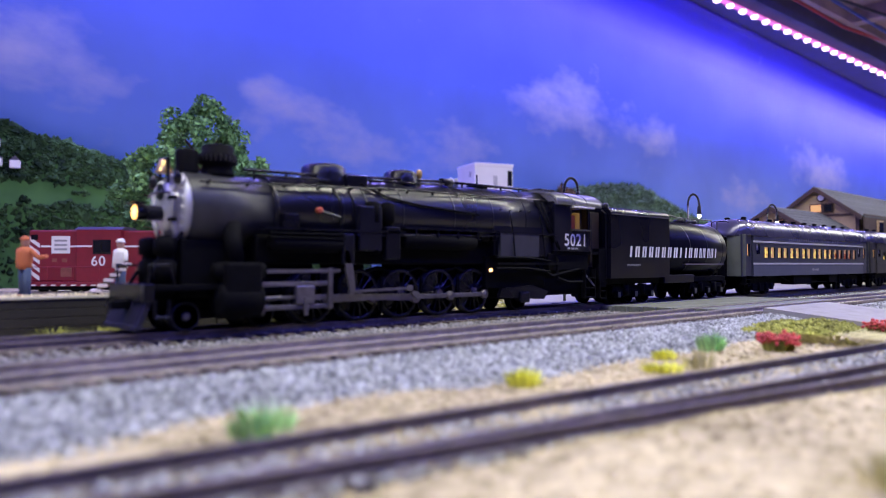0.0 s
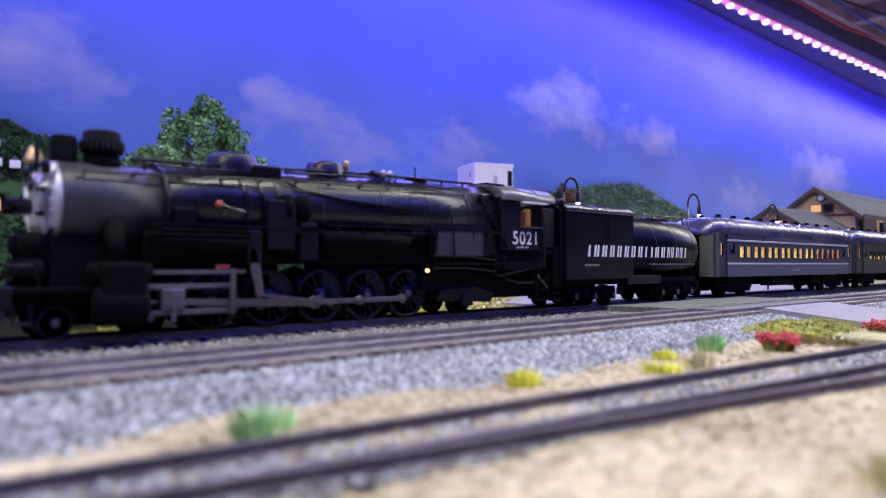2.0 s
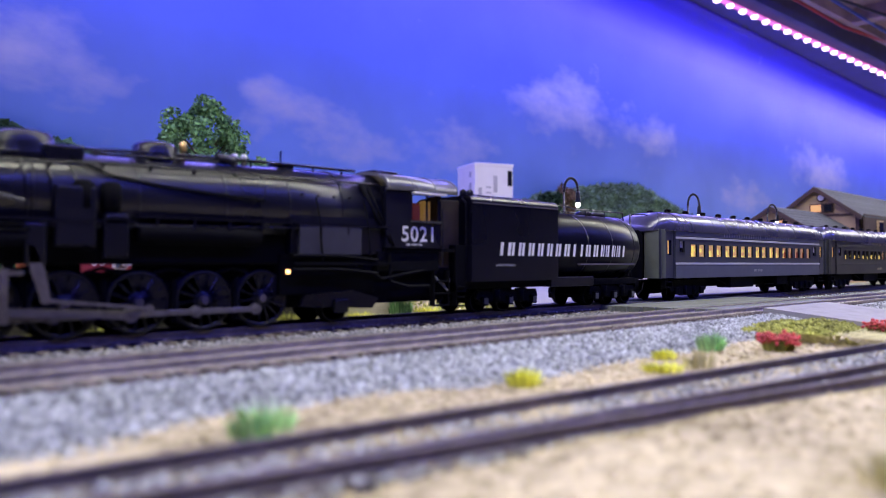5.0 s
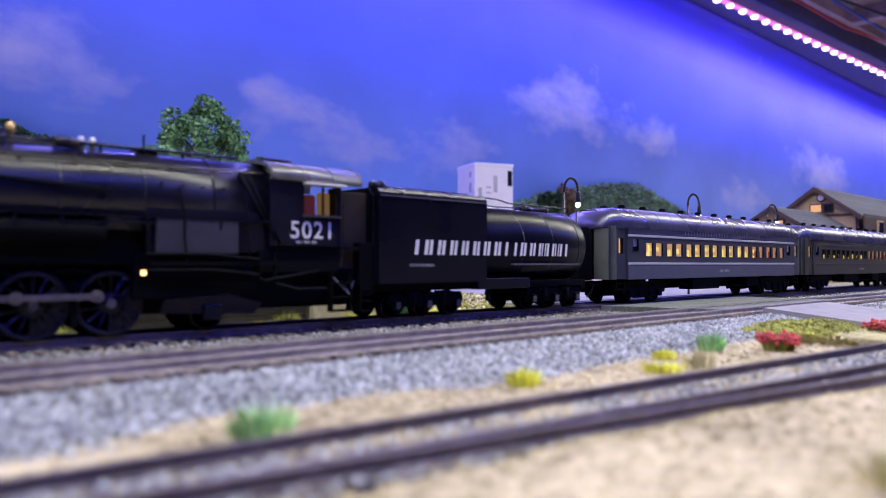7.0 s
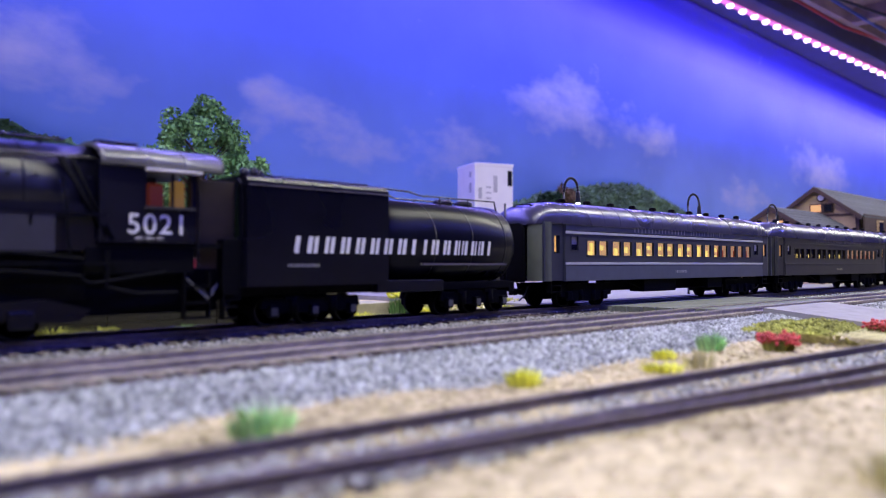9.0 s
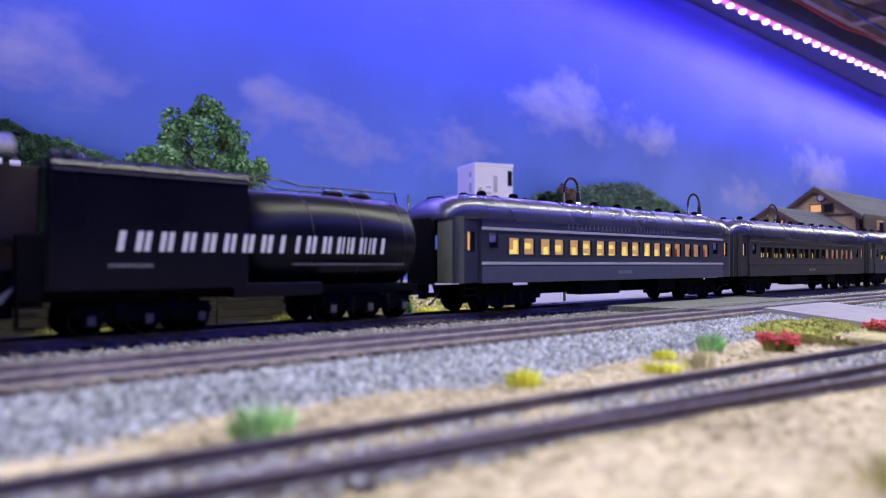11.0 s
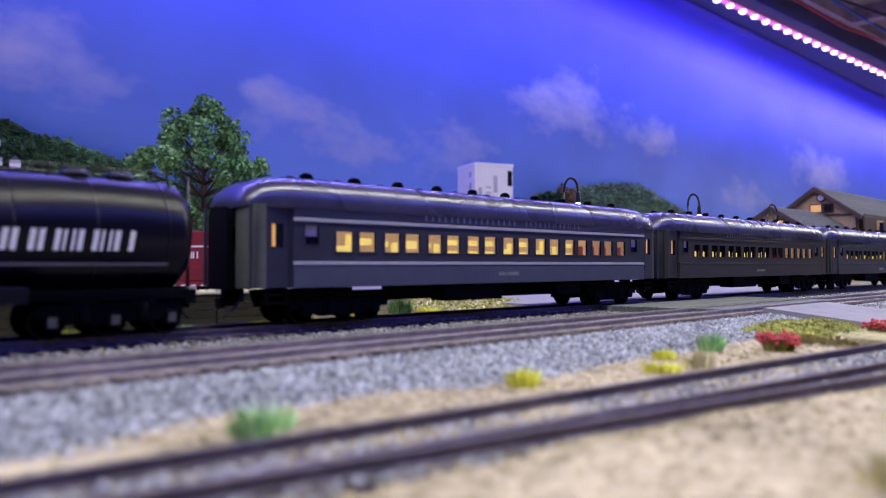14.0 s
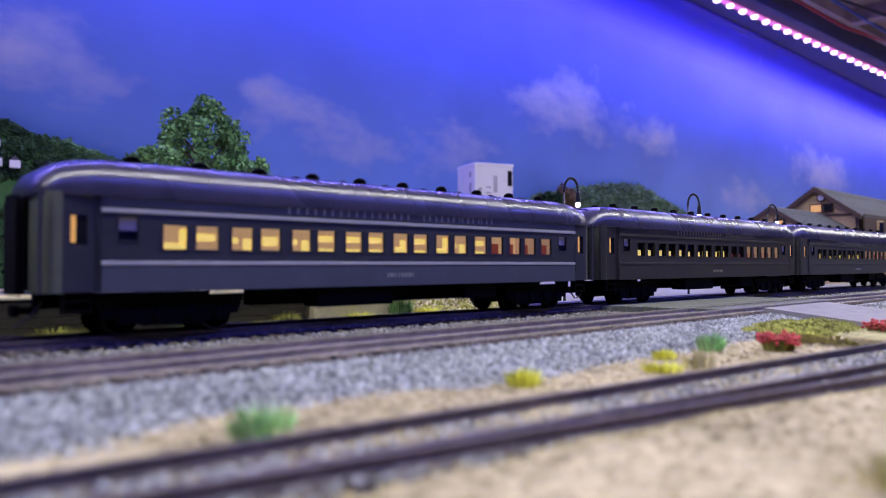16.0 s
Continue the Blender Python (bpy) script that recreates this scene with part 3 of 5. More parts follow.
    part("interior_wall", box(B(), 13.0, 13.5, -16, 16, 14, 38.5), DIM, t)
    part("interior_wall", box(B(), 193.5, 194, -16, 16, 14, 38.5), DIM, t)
    # black sheets added to keep the end walls' glow out of the vestibules
    for xa in (12.5, 194.1):
        part("glow_screen", box(B(), xa, xa + 0.4, -16.2, 16.2, 14, 39), DULL, t)
    part("floor_pan", box(B(), -9, 218, -16.2, 16.2, 12.5, 14), DULL, t)
    # vestibules: tapered ends with doors
    for s in (-1, 1):
        x0 = 0 if s < 0 else 209
        xe = x0 + s * 10.4
        bm = B()
        a, b = sorted((x0, xe))
        box(bm, a, b, -W + 0.6, W - 0.6, 39.0, 39.3)
        # bowed end: the wall curves from the door post round to the gangway
        for f in (-1, 1):
            bow = [(x0 + s * (9.4 + 5.6 * math.sin(a)), f * (7.0 + 9.7 * math.cos(a))) for a in [k * math.pi / 28 for k in range(15)]]
            back = [(p[0] - s * 0.8, f * (abs(p[1]) - 0.6)) for p in reversed(bow)]
            prism(bm, bow + back, "z", 12.6, 39.5)
        xe = x0 + s * 15.0
        part("end_wall", bm, end_mat, t, "grey-green end wall" if striped else "")
        for f in (-1, 1):
            y = f * (W - 0.55)
            d = B()
            p0, p1 = x0 + s * 1.2, x0 + s * 9.4
            q0, q1 = sorted((p0, p1))
            y0, y1 = sorted((y, y - f * 0.7))
            box(d, q0, q1, y0, y1, 12.8, 25.4)
            box(d, q0, q0 + 2.0, y0, y1, 25.4, 33.4)
            box(d, q1 - 2.0, q1, y0, y1, 25.4, 33.4)
            box(d, q0, q1, y0, y1, 33.4, 39.4)
            door = part("vestibule_door", d, body_mat, t)
            part("pane", box(B(), q0 + 2, q1 - 2, *sorted((y - f * 0.3, y - f * 0.5)), 25.4, 33.4), GLASS, door)
            if f < 0:
                # emissive strip standing in for lamp light inside the door
                part("glow_slit", box(B(), q0 + 2.1, q0 + 3.3, y + 0.1, y + 0.25, 26.0, 33.2), AMBER, door, "amber glowing strip standing for light inside")
            part("grab_iron", rod(B(), (p0 - s * 0.7, y + f * 0.6, 17), (p0 - s * 0.7, y + f * 0.6, 30), 0.22, n=6), body_mat, door)
            jb = B()
            for xa in (x0 + s * 0.1, xe - s * 0.9):
                box(jb, *sorted((xa, xa + s * 0.9)), *sorted((y + f * 0.3, y - f * 0.8)), 12.5, 39.5)
            part("door_jamb", jb, body_mat, t)
            # steps below the door
            sb = B()
            for k, z in enumerate((10.2, 7.4)):
                box(sb, q0 + 0.8, q1 - 0.8, *sorted((f * (W - 1.0), f * (W - 3.6))), z, z + 0.5)
            box(sb, q0 + 0.5, q1 - 0.4, *sorted((f * (W - 3.4), f * (W - 4.0))), 7.0, 12.8)
            for xx in (q0 + 0.5, q1 - 0.8):
                box(sb, xx, xx + 0.4, *sorted((f * (W - 1.0), f * (W - 3.6))), 7.0, 12.8)
            part("step", sb, DULL, t)
        dia = B()
        pts = [(-6.8, 12), (6.8, 12), (6.8, 36), (5, 39), (-5, 39), (-6.8, 36)]
        folds = []
        for k in range(6):
            sc = 1.0 if k % 2 else 0.9
            folds.append([(xe + s * (0.6 + k * 0.48), p[0] * sc, 25 + (p[1] - 25) * sc) for p in pts])
        loft(dia, folds)
        part("diaphragm", dia, DULL, t, "black folded rubber diaphragm")
        cp = B()
        box(cp, *sorted((xe - s * 4, xe + s * 2.6)), -1.2, 1.2, 6.6, 8.6, 0.3)
        box(cp, *sorted((xe + s * 0.9, xe + s * 2.8)), -2.0, 2.0, 6.0, 9.2, 0.3)
        part("coupler", cp, DULL, t)
        part("air_hose", tube(B(), [(xe - s * 4, -4, 10), (xe - s * 1, -4.6, 6), (xe + s * 2.2, -4, 3.6)], 0.4), WIRE_BLACK, t)
    # roof, falling to rounded ends
    secs = []
    for x, w, ze, zt in ((-16.2, 7.5, 38.8, 40.2), (-15.6, 10.5, 38.9, 42.6), (-13.6, 14.0, 39.0, 45.2), (-9.4, 16.8, 39.2, 47.8), (-3, 17.5, 39.3, 49.4), (4, 17.6, 39.3, 50.0)):
        secs.append(roof_section(x, w, ze, zt))
    for x in (20, 105, 190):
        secs.append(roof_section(x, 17.6, 39.3, 50.1))
    for x, w, ze, zt in ((205, 17.6, 39.3, 50.0), (212, 17.5, 39.3, 49.4), (218.4, 16.8, 39.2, 47.8), (222.6, 14.0, 39.0, 45.2), (224.6, 10.5, 38.9, 42.6), (225.2, 7.5, 38.8, 40.2)):
        secs.append(roof_section(x, w, ze, zt))
    roof = part("roof", loft(B(), secs, smooth=True), C_ROOF, t)
    seam = B()
    for i in range(16):
        x = 4 + i * 13.4
        a = roof_section(x, 17.68, 39.3, 50.24)
        b = roof_section(x + 0.4, 17.68, 39.3, 50.24)
        loft(seam, [a, b])
    part("roof_seam", seam, C_ROOF, roof)
    gut = B()
    for s in (-1, 1):
        box(gut, -3, 212, *sorted((s * 17.4, s * 18.0)), 38.7, 39.4)
    part("gutter", gut, C_ROOF, roof)
    for i in range(10):
        v = B()
        x = 12 + i * 20.5
        for y in (-7.5, 7.5):
            lathe(v, [(0, 0.9), (0.9, 0.9), (0.9, 1.9), (1.5, 1.8), (1.9, 1.0), (2.0, 0.1)], "z", 12, (x, y * 0.75, 50.1))
            box(v, x - 2.4, x + 2.4, y * 0.75 - 0.7, y * 0.75 + 0.7, 49.0, 51.2)
        part("roof_vent", v, DULL, roof)
    for x, s in ((12, 1), (197, -1)):
        tube_pts = [(x, -4, 50.2), (x + s * 4, -9, 49.0), (x + s * 5, -13, 46.2), (x + s * 5.6, -16.4, 42.4)]
        part("roof_conduit", tube(B(), tube_pts, 0.35, 6), DULL, roof)
    for s, x in ((-1, -9.5), (1, 218.5)):
        part("roof_grab_iron", tube(B(), [(x, -8, 46), (x + s * 0.5, -4, 48.2), (x + s * 0.5, 4, 48.2), (x, 8, 46)], 0.3), DULL, roof)
    # painted name and number as plain bars
    letter_bars("lettering_bar", (4.2,) * 8 + (0,) + (3.8,) * 3 + (2.0, 3.8, 2.0, 3.8), 2.2, 4.0, let_mat, t, 57, -W - 0.26, 36.6, 0.22, gap=2.5)
    letter_bars("number_bar", (1.8, 1.8, 0, 1.6, 1.6, 1.6, 1.6), 1.5, 1.8, let_mat, t, 98, -W - 0.26, 15.6, 0.3)
    # underframe
    uf = B()
    box(uf, 52, 158, -3, 3, 6.5, 12.5)
    part("centre_sill", uf, DULL, t)
    for x0, x1, y0, z0 in ((70, 102.5, -15, 5.8), (140, 158, -14.5, 6.4)):
        part("underfloor_box", box(B(), x0, x1, y0, y0 + 9, z0, 12.4, 0.4), DULL, t)
    tr = B()
    rod(tr, (54, -12, 12), (74, -12, 7), 0.4, n=6)
    rod(tr, (74, -12, 7), (140, -12, 7), 0.4, n=6)
    rod(tr, (140, -12, 7), (158, -12, 12), 0.4, n=6)
    part("truss_rod", tr, DULL, t)
    for xc in (22, 187):
        fr = B()
        for s in (-1, 1):
            y0, y1 = sorted((s * 11.2, s * 13.0))
            prism(fr, [(xc - 20, 5.2), (xc - 14, 5.2), (xc - 9, 2.6), (xc + 9, 2.6), (xc + 14, 5.2), (xc + 20, 5.2), (xc + 22, 11.2), (xc - 22, 11.2)], "y", y0, y1)
            for xa in (-14.2, 14.2):
                box(fr, xc + xa - 2, xc + xa + 2, *sorted((s * 12.6, s * 14.2)), 3.2, 7.4, 0.5)
            for xa in (-5, 5):
                rod(fr, (xc + xa, s * 12.8, 3), (xc + xa, s * 12.8, 8), 1.5, n=10)
        box(fr, xc - 3, xc + 3, -12, 12, 7.2, 12.5)
        part("truck", fr, DULL, t)
        for xa in (-14.2, 14.2):
            wheelset(t, xc + xa, 5.2)
    return t


# clear window panes; inner back walls, glowing in place of lamps or dull
PANE = bpy.data.materials.new("clear_pane")
PANE.use_nodes = True
_n = PANE.node_tree
_g = _n.nodes.new("ShaderNodeBsdfGlossy")
_g.inputs["Roughness"].default_value = 0.08
_t = _n.nodes.new("ShaderNodeBsdfTransparent")
_m = _n.nodes.new("ShaderNodeMixShader")
_m.inputs[0].default_value = 0.10
_n.links.new(_t.outputs[0], _m.inputs[1])
_n.links.new(_g.outputs[0], _m.inputs[2])
_n.links.new(_m.outputs[0], _n.nodes["Material Output"].inputs[0])
INNER = {"full": WARM, "half": DULL}


def tender():
    t = thing("tender", "black cylindrical oil tender with white lettering bars", "tender")
    # bunker: boxy, with rolled top corners
    def sec(x):
        pts = [(x, -17.1, 13.2), (x, -17.15, 20), (x, -17.2, 30), (x, -17.2, 45.4)]
        pts += [(x, -17.2 + 3.0 * (1 - math.cos(a)), 45.4 + 3.0 * math.sin(a)) for a in (0.4, 0.8, 1.2, 1.57)]
        return pts + [(p[0], -p[1], p[2]) for p in reversed(pts)]
    part("oil_bunker", loft(B(), [sec(-159), sec(-103.4)], smooth=False), BLACKT, t)
    part("bunker_hatch", box(B(), -152, -108, -11, 11, 48.4, 49.4, 0.4), BLACKT, t)
    part("bunker_lip", box(B(), -158.6, -103.8, -17.5, -16.9, 45.0, 45.5), RUNB, t)
    part("bunker_lip", box(B(), -158.6, -103.8, 16.9, 17.5, 45.0, 45.5), RUNB, t)
    tk = B()
    lathe(tk, [(-103.4, 16.7), (-36.0, 16.7), (-34.0, 15.9), (-32.4, 13.8), (-31.0, 9), (-30.6, 0.1)], "x", 48, (0, 0, 28.6))
    tank = part("water_tank", tk, BLACKT, t)
    for x in (-80, -60, -40.5):
        part("tank_band", lathe(B(), [(x, 16.6), (x, 16.78), (x + 0.7, 16.78), (x + 0.7, 16.6)], "x", 48, (0, 0, 28.6)), BLACKT, tank)
    part("frame", box(B(), -160, -34, -13.5, 13.5, 10.2, 13.4, 0.3), DULL, t)
    part("running_board", box(B(), -87, -41, -17.6, -15.5, 19.9, 20.7), RUNB, t, "worn purplish grey running board")
    part("tool_box", box(B(), -108, -76, -16.8, -12, 10.0, 14.4, 0.3), BLACKT, t)
    for x in (-75, -63):
        h = B()
        lathe(h, [(44.6, 4.2), (46.4, 4.2), (47.2, 3.2), (47.4, 0.1)], "z", 16, (x + 14, 0, 0))
        part("water_hatch", h, BLACK, t)
    for s in (-1, 1):
        part("handrail", tube(B(), [(-103, s * 7, 49.0), (-86, s * 7, 48.6), (-80, s * 8, 47.2), (-38, s * 8, 47.2), (-36, s * 8, 40)], 0.35), BLACK, t)
        part("ladder", tube(B(), [(-36, s * 10, 14), (-34.6, s * 10, 26), (-35.0, s * 9.5, 38)], 0.4), BLACK, t)
        for x in (-70, -54):
            part("stanchion", rod(B(), (x, s * 8, 44), (x, s * 8, 47.2), 0.3, n=6), BLACK, t)
    part("brake_post", rod(B(), (-31.4, -8.5, 8), (-31.4, -8.5, 47), 0.5, n=8), BLACK, t)
    part("end_sill", box(B(), -34, -30.4, -13, 13, 8.6, 13.0, 0.3), DULL, t)
    part("front_rail", tube(B(), [(-159.6, -14.5, 13), (-159.8, -14.8, 45), (-159.6, -12, 47.5)], 0.4), BLACK, t)
    part("bunker_ladder", tube(B(), [(-159.8, -10, 46), (-160.4, -10, 30), (-160.2, -10, 14)], 0.5), BLACK, t)
    pil = B()
    for x, y in ((-156, -9), (-153, -10), (-149, -6)):
        lathe(pil, [(47.6, 1.6), (50.6, 1.5), (51.4, 0.5)], "z", 10, (x, y, 0))
    part("bunker_fitting", pil, BLACK, t)
    # steps between engine and tender
    sb = B()
    box(sb, -166, -160, -15, -8, 9, 28, 0.3)
    for z in (3.4, 7, 11):
        box(sb, -166, -161.5, -16, -12, z, z + 0.5)
    box(sb, -166, -165.5, -15.5, -12.2, 3.4, 13)
    part("footplate_step", sb, DULL, t)
    letter_bars("lettering_bar", (6.6, 5.8, 5.8, 5.5, 5.8, 5.3, 5.7, 6.1, 0, 5.5, 5.5, 5.1, 2.8, 5.1, 2.8, 5.3), 5.6, 5.9, WHITE, t, -142.6, -17.22, 23.9, 0.27, 0.9)
    letter_bars("lettering_bar", (1.2,) * 9, 1.0, 1.2, GREYLET, t, -144.6, -17.1, 19.4, 0.3)
    for xs in ((-148, -132.5, -117), (-70, -54.2, -38.4)):
        fr = B()
        a, b = xs[0], xs[2]
        for s in (-1, 1):
            y0, y1 = sorted((s * 11.2, s * 12.8))
            prism(fr, [(a - 4, 6), (a + 3, 4.2), (b - 3, 4.2), (b + 4, 6), (b + 3, 9.4), (a - 3, 9.4)], "y", y0, y1)
            for x in xs:
                box(fr, x - 1.7, x + 1.7, *sorted((s * 12.4, s * 14.6)), 3.0, 7.0, 0.5)
            for x in ((xs[0] + xs[1]) / 2, (xs[1] + xs[2]) / 2):
                rod(fr, (x, s * 13, 4), (x, s * 13, 9.4), 1.6, n=10)
                box(fr, x - 3.4, x + 3.4, *sorted((s * 12.4, s * 13.8)), 8.8, 10)
        box(fr, (a + b) / 2 - 3, (a + b) / 2 + 3, -12, 12, 7, 11)
        part("truck", fr, DULL, t)
        jl = B()
        for x in xs:
            box(jl, x - 1.1, x + 1.1, -14.8, -14.5, 3.6, 6.2, 0.1)
        part("journal_lid", jl, JLID, t)
        for x in xs:
            wheelset(t, x, 4.8)
    part("coupler", box(B(), -35, -27.4, -1.3, 1.3, 6.6, 9, 0.3), DULL, t)
    part("drawbar", box(B(), -172, -159, -1.5, 1.5, 9, 11), DULL, t)
    part("air_hose", tube(B(), [(-35, -4, 10), (-32, -4.6, 6), (-29, -4, 3.6)], 0.4), WIRE_BLACK, t)
    return t


AMBER = mat("amber_glow", (0.5, 0.3, 0.1), 0.6, emit=(1.0, 0.5, 0.1), power=0.6)
SKYPANE = mat("sky_lavender_sheet", (0.62, 0.60, 0.68), 0.5, var=0.1)
RUNB = mat("running_board_grey", (0.09, 0.08, 0.10), 0.6, var=0.2, scale=200)
JLID = mat("journal_lid_grey", (0.10, 0.10, 0.11), 0.5, 0.3, 0.2, 200)


ROLL = 9.26   # driver radius
CRANK = 4.75
DRIVERS = (-326.7, -307.1, -287.5, -267.9, -248.3)
GEAR = {}


def locomotive():
    t = thing("steam_locomotive", "black steam locomotive with silver smokebox front and white cab numbers", "locomotive")

    def ring(x, r, zc, n=36):
        return [(x, r * math.cos(2 * math.pi * i / n), zc + r * math.sin(2 * math.pi * i / n)) for i in range(n)]
    # smokebox, boiler, firebox shell
    part("smokebox", lathe(B(), [(-369.6, 11.4), (-369.2, 11.8), (-342, 11.8)], "x", 40, (0, 0, 37.6)), GRAPHITE, t, "grey graphite smokebox")
    fr = B()
    lathe(fr, [(-369.5, 11.5), (-370.7, 11.3), (-371.7, 10.2), (-371.9, 9.2), (-371.9, 8.0), (-373.1, 7.8), (-374.1, 6.6), (-374.7, 3.5), (-374.9, 0.1)], "x", 40, (0, 0, 37.6))
    front = part("smokebox_front", fr, SILVER, t, "silver painted smokebox front")
    bolts = B()
    for i in range(20):
        a = 2 * math.pi * i / 20
        rod(bolts, (-372.5, 9.9 * math.cos(a), 37.6 + 9.9 * math.sin(a)), (-371.5, 9.9 * math.cos(a), 37.6 + 9.9 * math.sin(a)), 0.5, n=6)
    part("door_clamp", bolts, SILVER, front)
    part("boiler", loft(B(), [ring(-342, 12.2, 38.2), ring(-310, 12.9, 38.6), ring(-275, 13.6, 39.0), ring(-240, 14.3, 39.4), ring(-200, 14.5, 39.5)], smooth=True), BLACKJ, t)
    def fb(x, w, zt):
        pts = [(x, -w, 24), (x, -w - 0.2, 34)]
        pts += [(x, -(w + 0.2) * math.cos(a), 40 + (zt - 40) * math.sin(a)) for a in (0.2, 0.45, 0.7, 0.95, 1.2, 1.4, 1.571)]
        return pts + [(p[0], -p[1], p[2]) for p in reversed(pts[:-1])]
    part("firebox", loft(B(), [fb(-240, 13.9, 50.0), fb(-199, 14.1, 50.0)]), BLACKJ, t)
    for x, r in ((-341.5, 12.4), (-316, 12.9), (-289, 13.45), (-263, 14.0), (-241, 14.4), (-220, 14.5)):
        part("boiler_band", lathe(B(), [(x, r - 0.4), (x, r), (x + 0.8, r), (x + 0.8, r - 0.4)], "x", 40, (0, 0, 38.2 + (x + 341) * 0.0118)), BLACKJ, t)
    # firebox lower panel and ashpan
    part("firebox_panel", box(B(), -238, -212.8, -16.2, -14.0, 23.4, 34.0, 0.3), FPANEL, t, "grey firebox side panel")
    part("firebox_panel", box(B(), -238, -212.8, 14.0, 16.2, 23.4, 34.0, 0.3), FPANEL, t, "grey firebox side panel")
    part("ashpan", box(B(), -243, -204, -12, 12, 10, 24, 0.5), DULL, t)
    for k, z in ((0, 18.5), (1, 23.2)):
        part("firebox_pipe", tube(B(), [(-241, -16.4, z), (-222, -16.6, z), (-206, -16.6, z - 1.5)], 0.6), DULL, t)
    part("firebox_rail", box(B(), -240, -197, -16.8, -16.0, 20.0, 21.0), DULL, t)
    # washout plugs, sand pipes, brake gear, small fittings
    for i in range(6):
        part("washout_plug", rod(B(), (-236 + i * 6.4, -13.6, 43.4), (-236 + i * 6.4, -14.6, 43.6), 0.45, n=8), BLACK, t)
    for x in (-318, -312, -306):
        part("sand_pipe", tube(B(), [(x, -9.5, 48), (x + 0.6, -12.8, 43), (x + 1.0, -13.4, 36), (x + 1.0, -12, 31)], 0.35), BLACK, t)
    for a, b in zip(DRIVERS, DRIVERS[1:]):
        xm = (a + b) / 2
        part("brake_hanger", box(B(), xm - 0.7, xm + 0.7, -11.2, -10.4, 3, 16, 0.2), DULL, t)
        part("spring_rigging", tube(B(), [(xm - 5, -8.8, 17.6), (xm, -8.8, 19.2), (xm + 5, -8.8, 17.6)], 0.7), DULL, t)
    part("lubricator", box(B(), -341, -335, -16, -12.6, 32.4, 37.0, 0.4), BLACK, t)
    part("reach_rod", rod(B(), (-312, -15.6, 30.6), (-204, -15.4, 33.0), 0.45, n=6), BLACK, t)
    for x in (-231, -211):
        part("drop_pipe", tube(B(), [(x, -14.8, 43), (x + 1, -15.6, 36), (x + 1, -16.6, 28), (x + 2, -16.6, 20)], 0.3), DULL, t)
    for i in range(7):
        part("step_board", box(B(), -285 + i * 11, -284.2 + i * 11, -16.2, -12.6, 30.4, 33.4), BLACK, t)
    part("cooling_pipe", tube(B(), [(-346, -16.0, 30.4), (-318, -16.0, 30.4), (-317, -16.0, 29.0), (-346, -16.0, 29.0)], 0.4), DULL, t)
    part("firebox_glow", lathe(B(), [(-0.6, 0.1), (-0.4, 0.7), (0.4, 0.7), (0.6, 0.1)], "y", 10, (-240.2, -12.4, 17.8)), GLOW, t, "small glowing orange fire light")
    # pipes and rails on the silver front
    for s in (-1, 1):
        part("front_pipe", tube(B(), [(-371, s * 8.6, 47), (-374, s * 8.2, 42), (-374, s * 7.6, 34), (-372.5, s * 6.5, 27)], 0.7, 8), SILVER, front)
        part("marker_lamp", lathe(B(), [(44.4, 0.4), (44.8, 1.2), (47.6, 1.2), (48.6, 0.3)], "z", 10, (-373.5, s * 9.6, 0)), BLACK, front)
    part("front_rail", tube(B(), [(-375.2, -8.5, 41.6), (-376, -4, 42.4), (-376, 4, 42.4), (-375.2, 8.5, 41.6)], 0.4, 6), BLACK, front)
    part("number_plate", lathe(B(), [(-375.2, 2.6), (-374.8, 2.6)], "x", 18, (0, 0, 42.6)), BLACK, front)
    part("door_hinge", box(B(), -375.0, -373.6, -9.6, -5.4, 33.2, 34.4, 0.2), BLACK, front)
    part("door_hinge", box(B(), -375.0, -373.6, -9.6, -5.4, 39.8, 41.0, 0.2), BLACK, front)
    # stack, heater, domes, bell
    st = B()
    lathe(st, [(48.5, 5.6), (50, 5.0), (52.4, 4.7), (52.6, 5.8), (56, 5.9), (56.2, 5.2), (58.6, 5.0), (59, 4.2), (57, 3.9)], "z", 28, (-356.4, 0, 0))
    stack = part("smokestack", st, DULL, t)
    sl = B()
    for i in range(24):
        a = 2 * math.pi * i / 24
        c, s = math.cos(a), math.sin(a)
        rod(sl, (-356.4 + 5.92 * c, 5.92 * s, 53.4), (-356.4 + 5.92 * c, 5.92 * s, 55.4), 0.3, n=5)
    part("stack_slot", sl, TYRE, stack)
    part("feedwater_heater", lathe(B(), [(47, 4.2), (50, 3.5), (55.6, 3.5), (56.6, 3.0), (56.8, 0.1)], "z", 24, (-366.6, 0, 0)), DULL, t)
    bell = part("bell", lathe(B(), [(52.6, 0.8), (52.0, 1.5), (50.4, 1.9), (48.6, 2.7), (48.3, 2.7), (48.3, 0.1)], "z", 18, (-374.4, -1.5, 0)), BRASS, t, "brass bell")
    part("bell_yoke", tube(B(), [(-374.4, -4.8, 45), (-374.4, -4.6, 52.6), (-374.4, 1.6, 52.6), (-374.4, 1.8, 46)], 0.5), BLACK, t)
    for x, r, zt in ((-315.6, 8.2, 56.6), (-279.4, 6.8, 57.6)):
        d = B()
        lathe(d, [(46, r + 1.4), (50.5, r + 0.4), (52.2, r), (zt - 1.6, r - 0.2), (zt - 0.5, r - 1.2), (zt, r - 3), (zt + 0.1, 0.1)], "z", 30, (x, 0, 0))
        part("dome", d, BLACK, t)
    part("sand_box", box(B(), -312, -302, -9.5, 9.5, 47.5, 53.0, 1.0), BLACK, t)
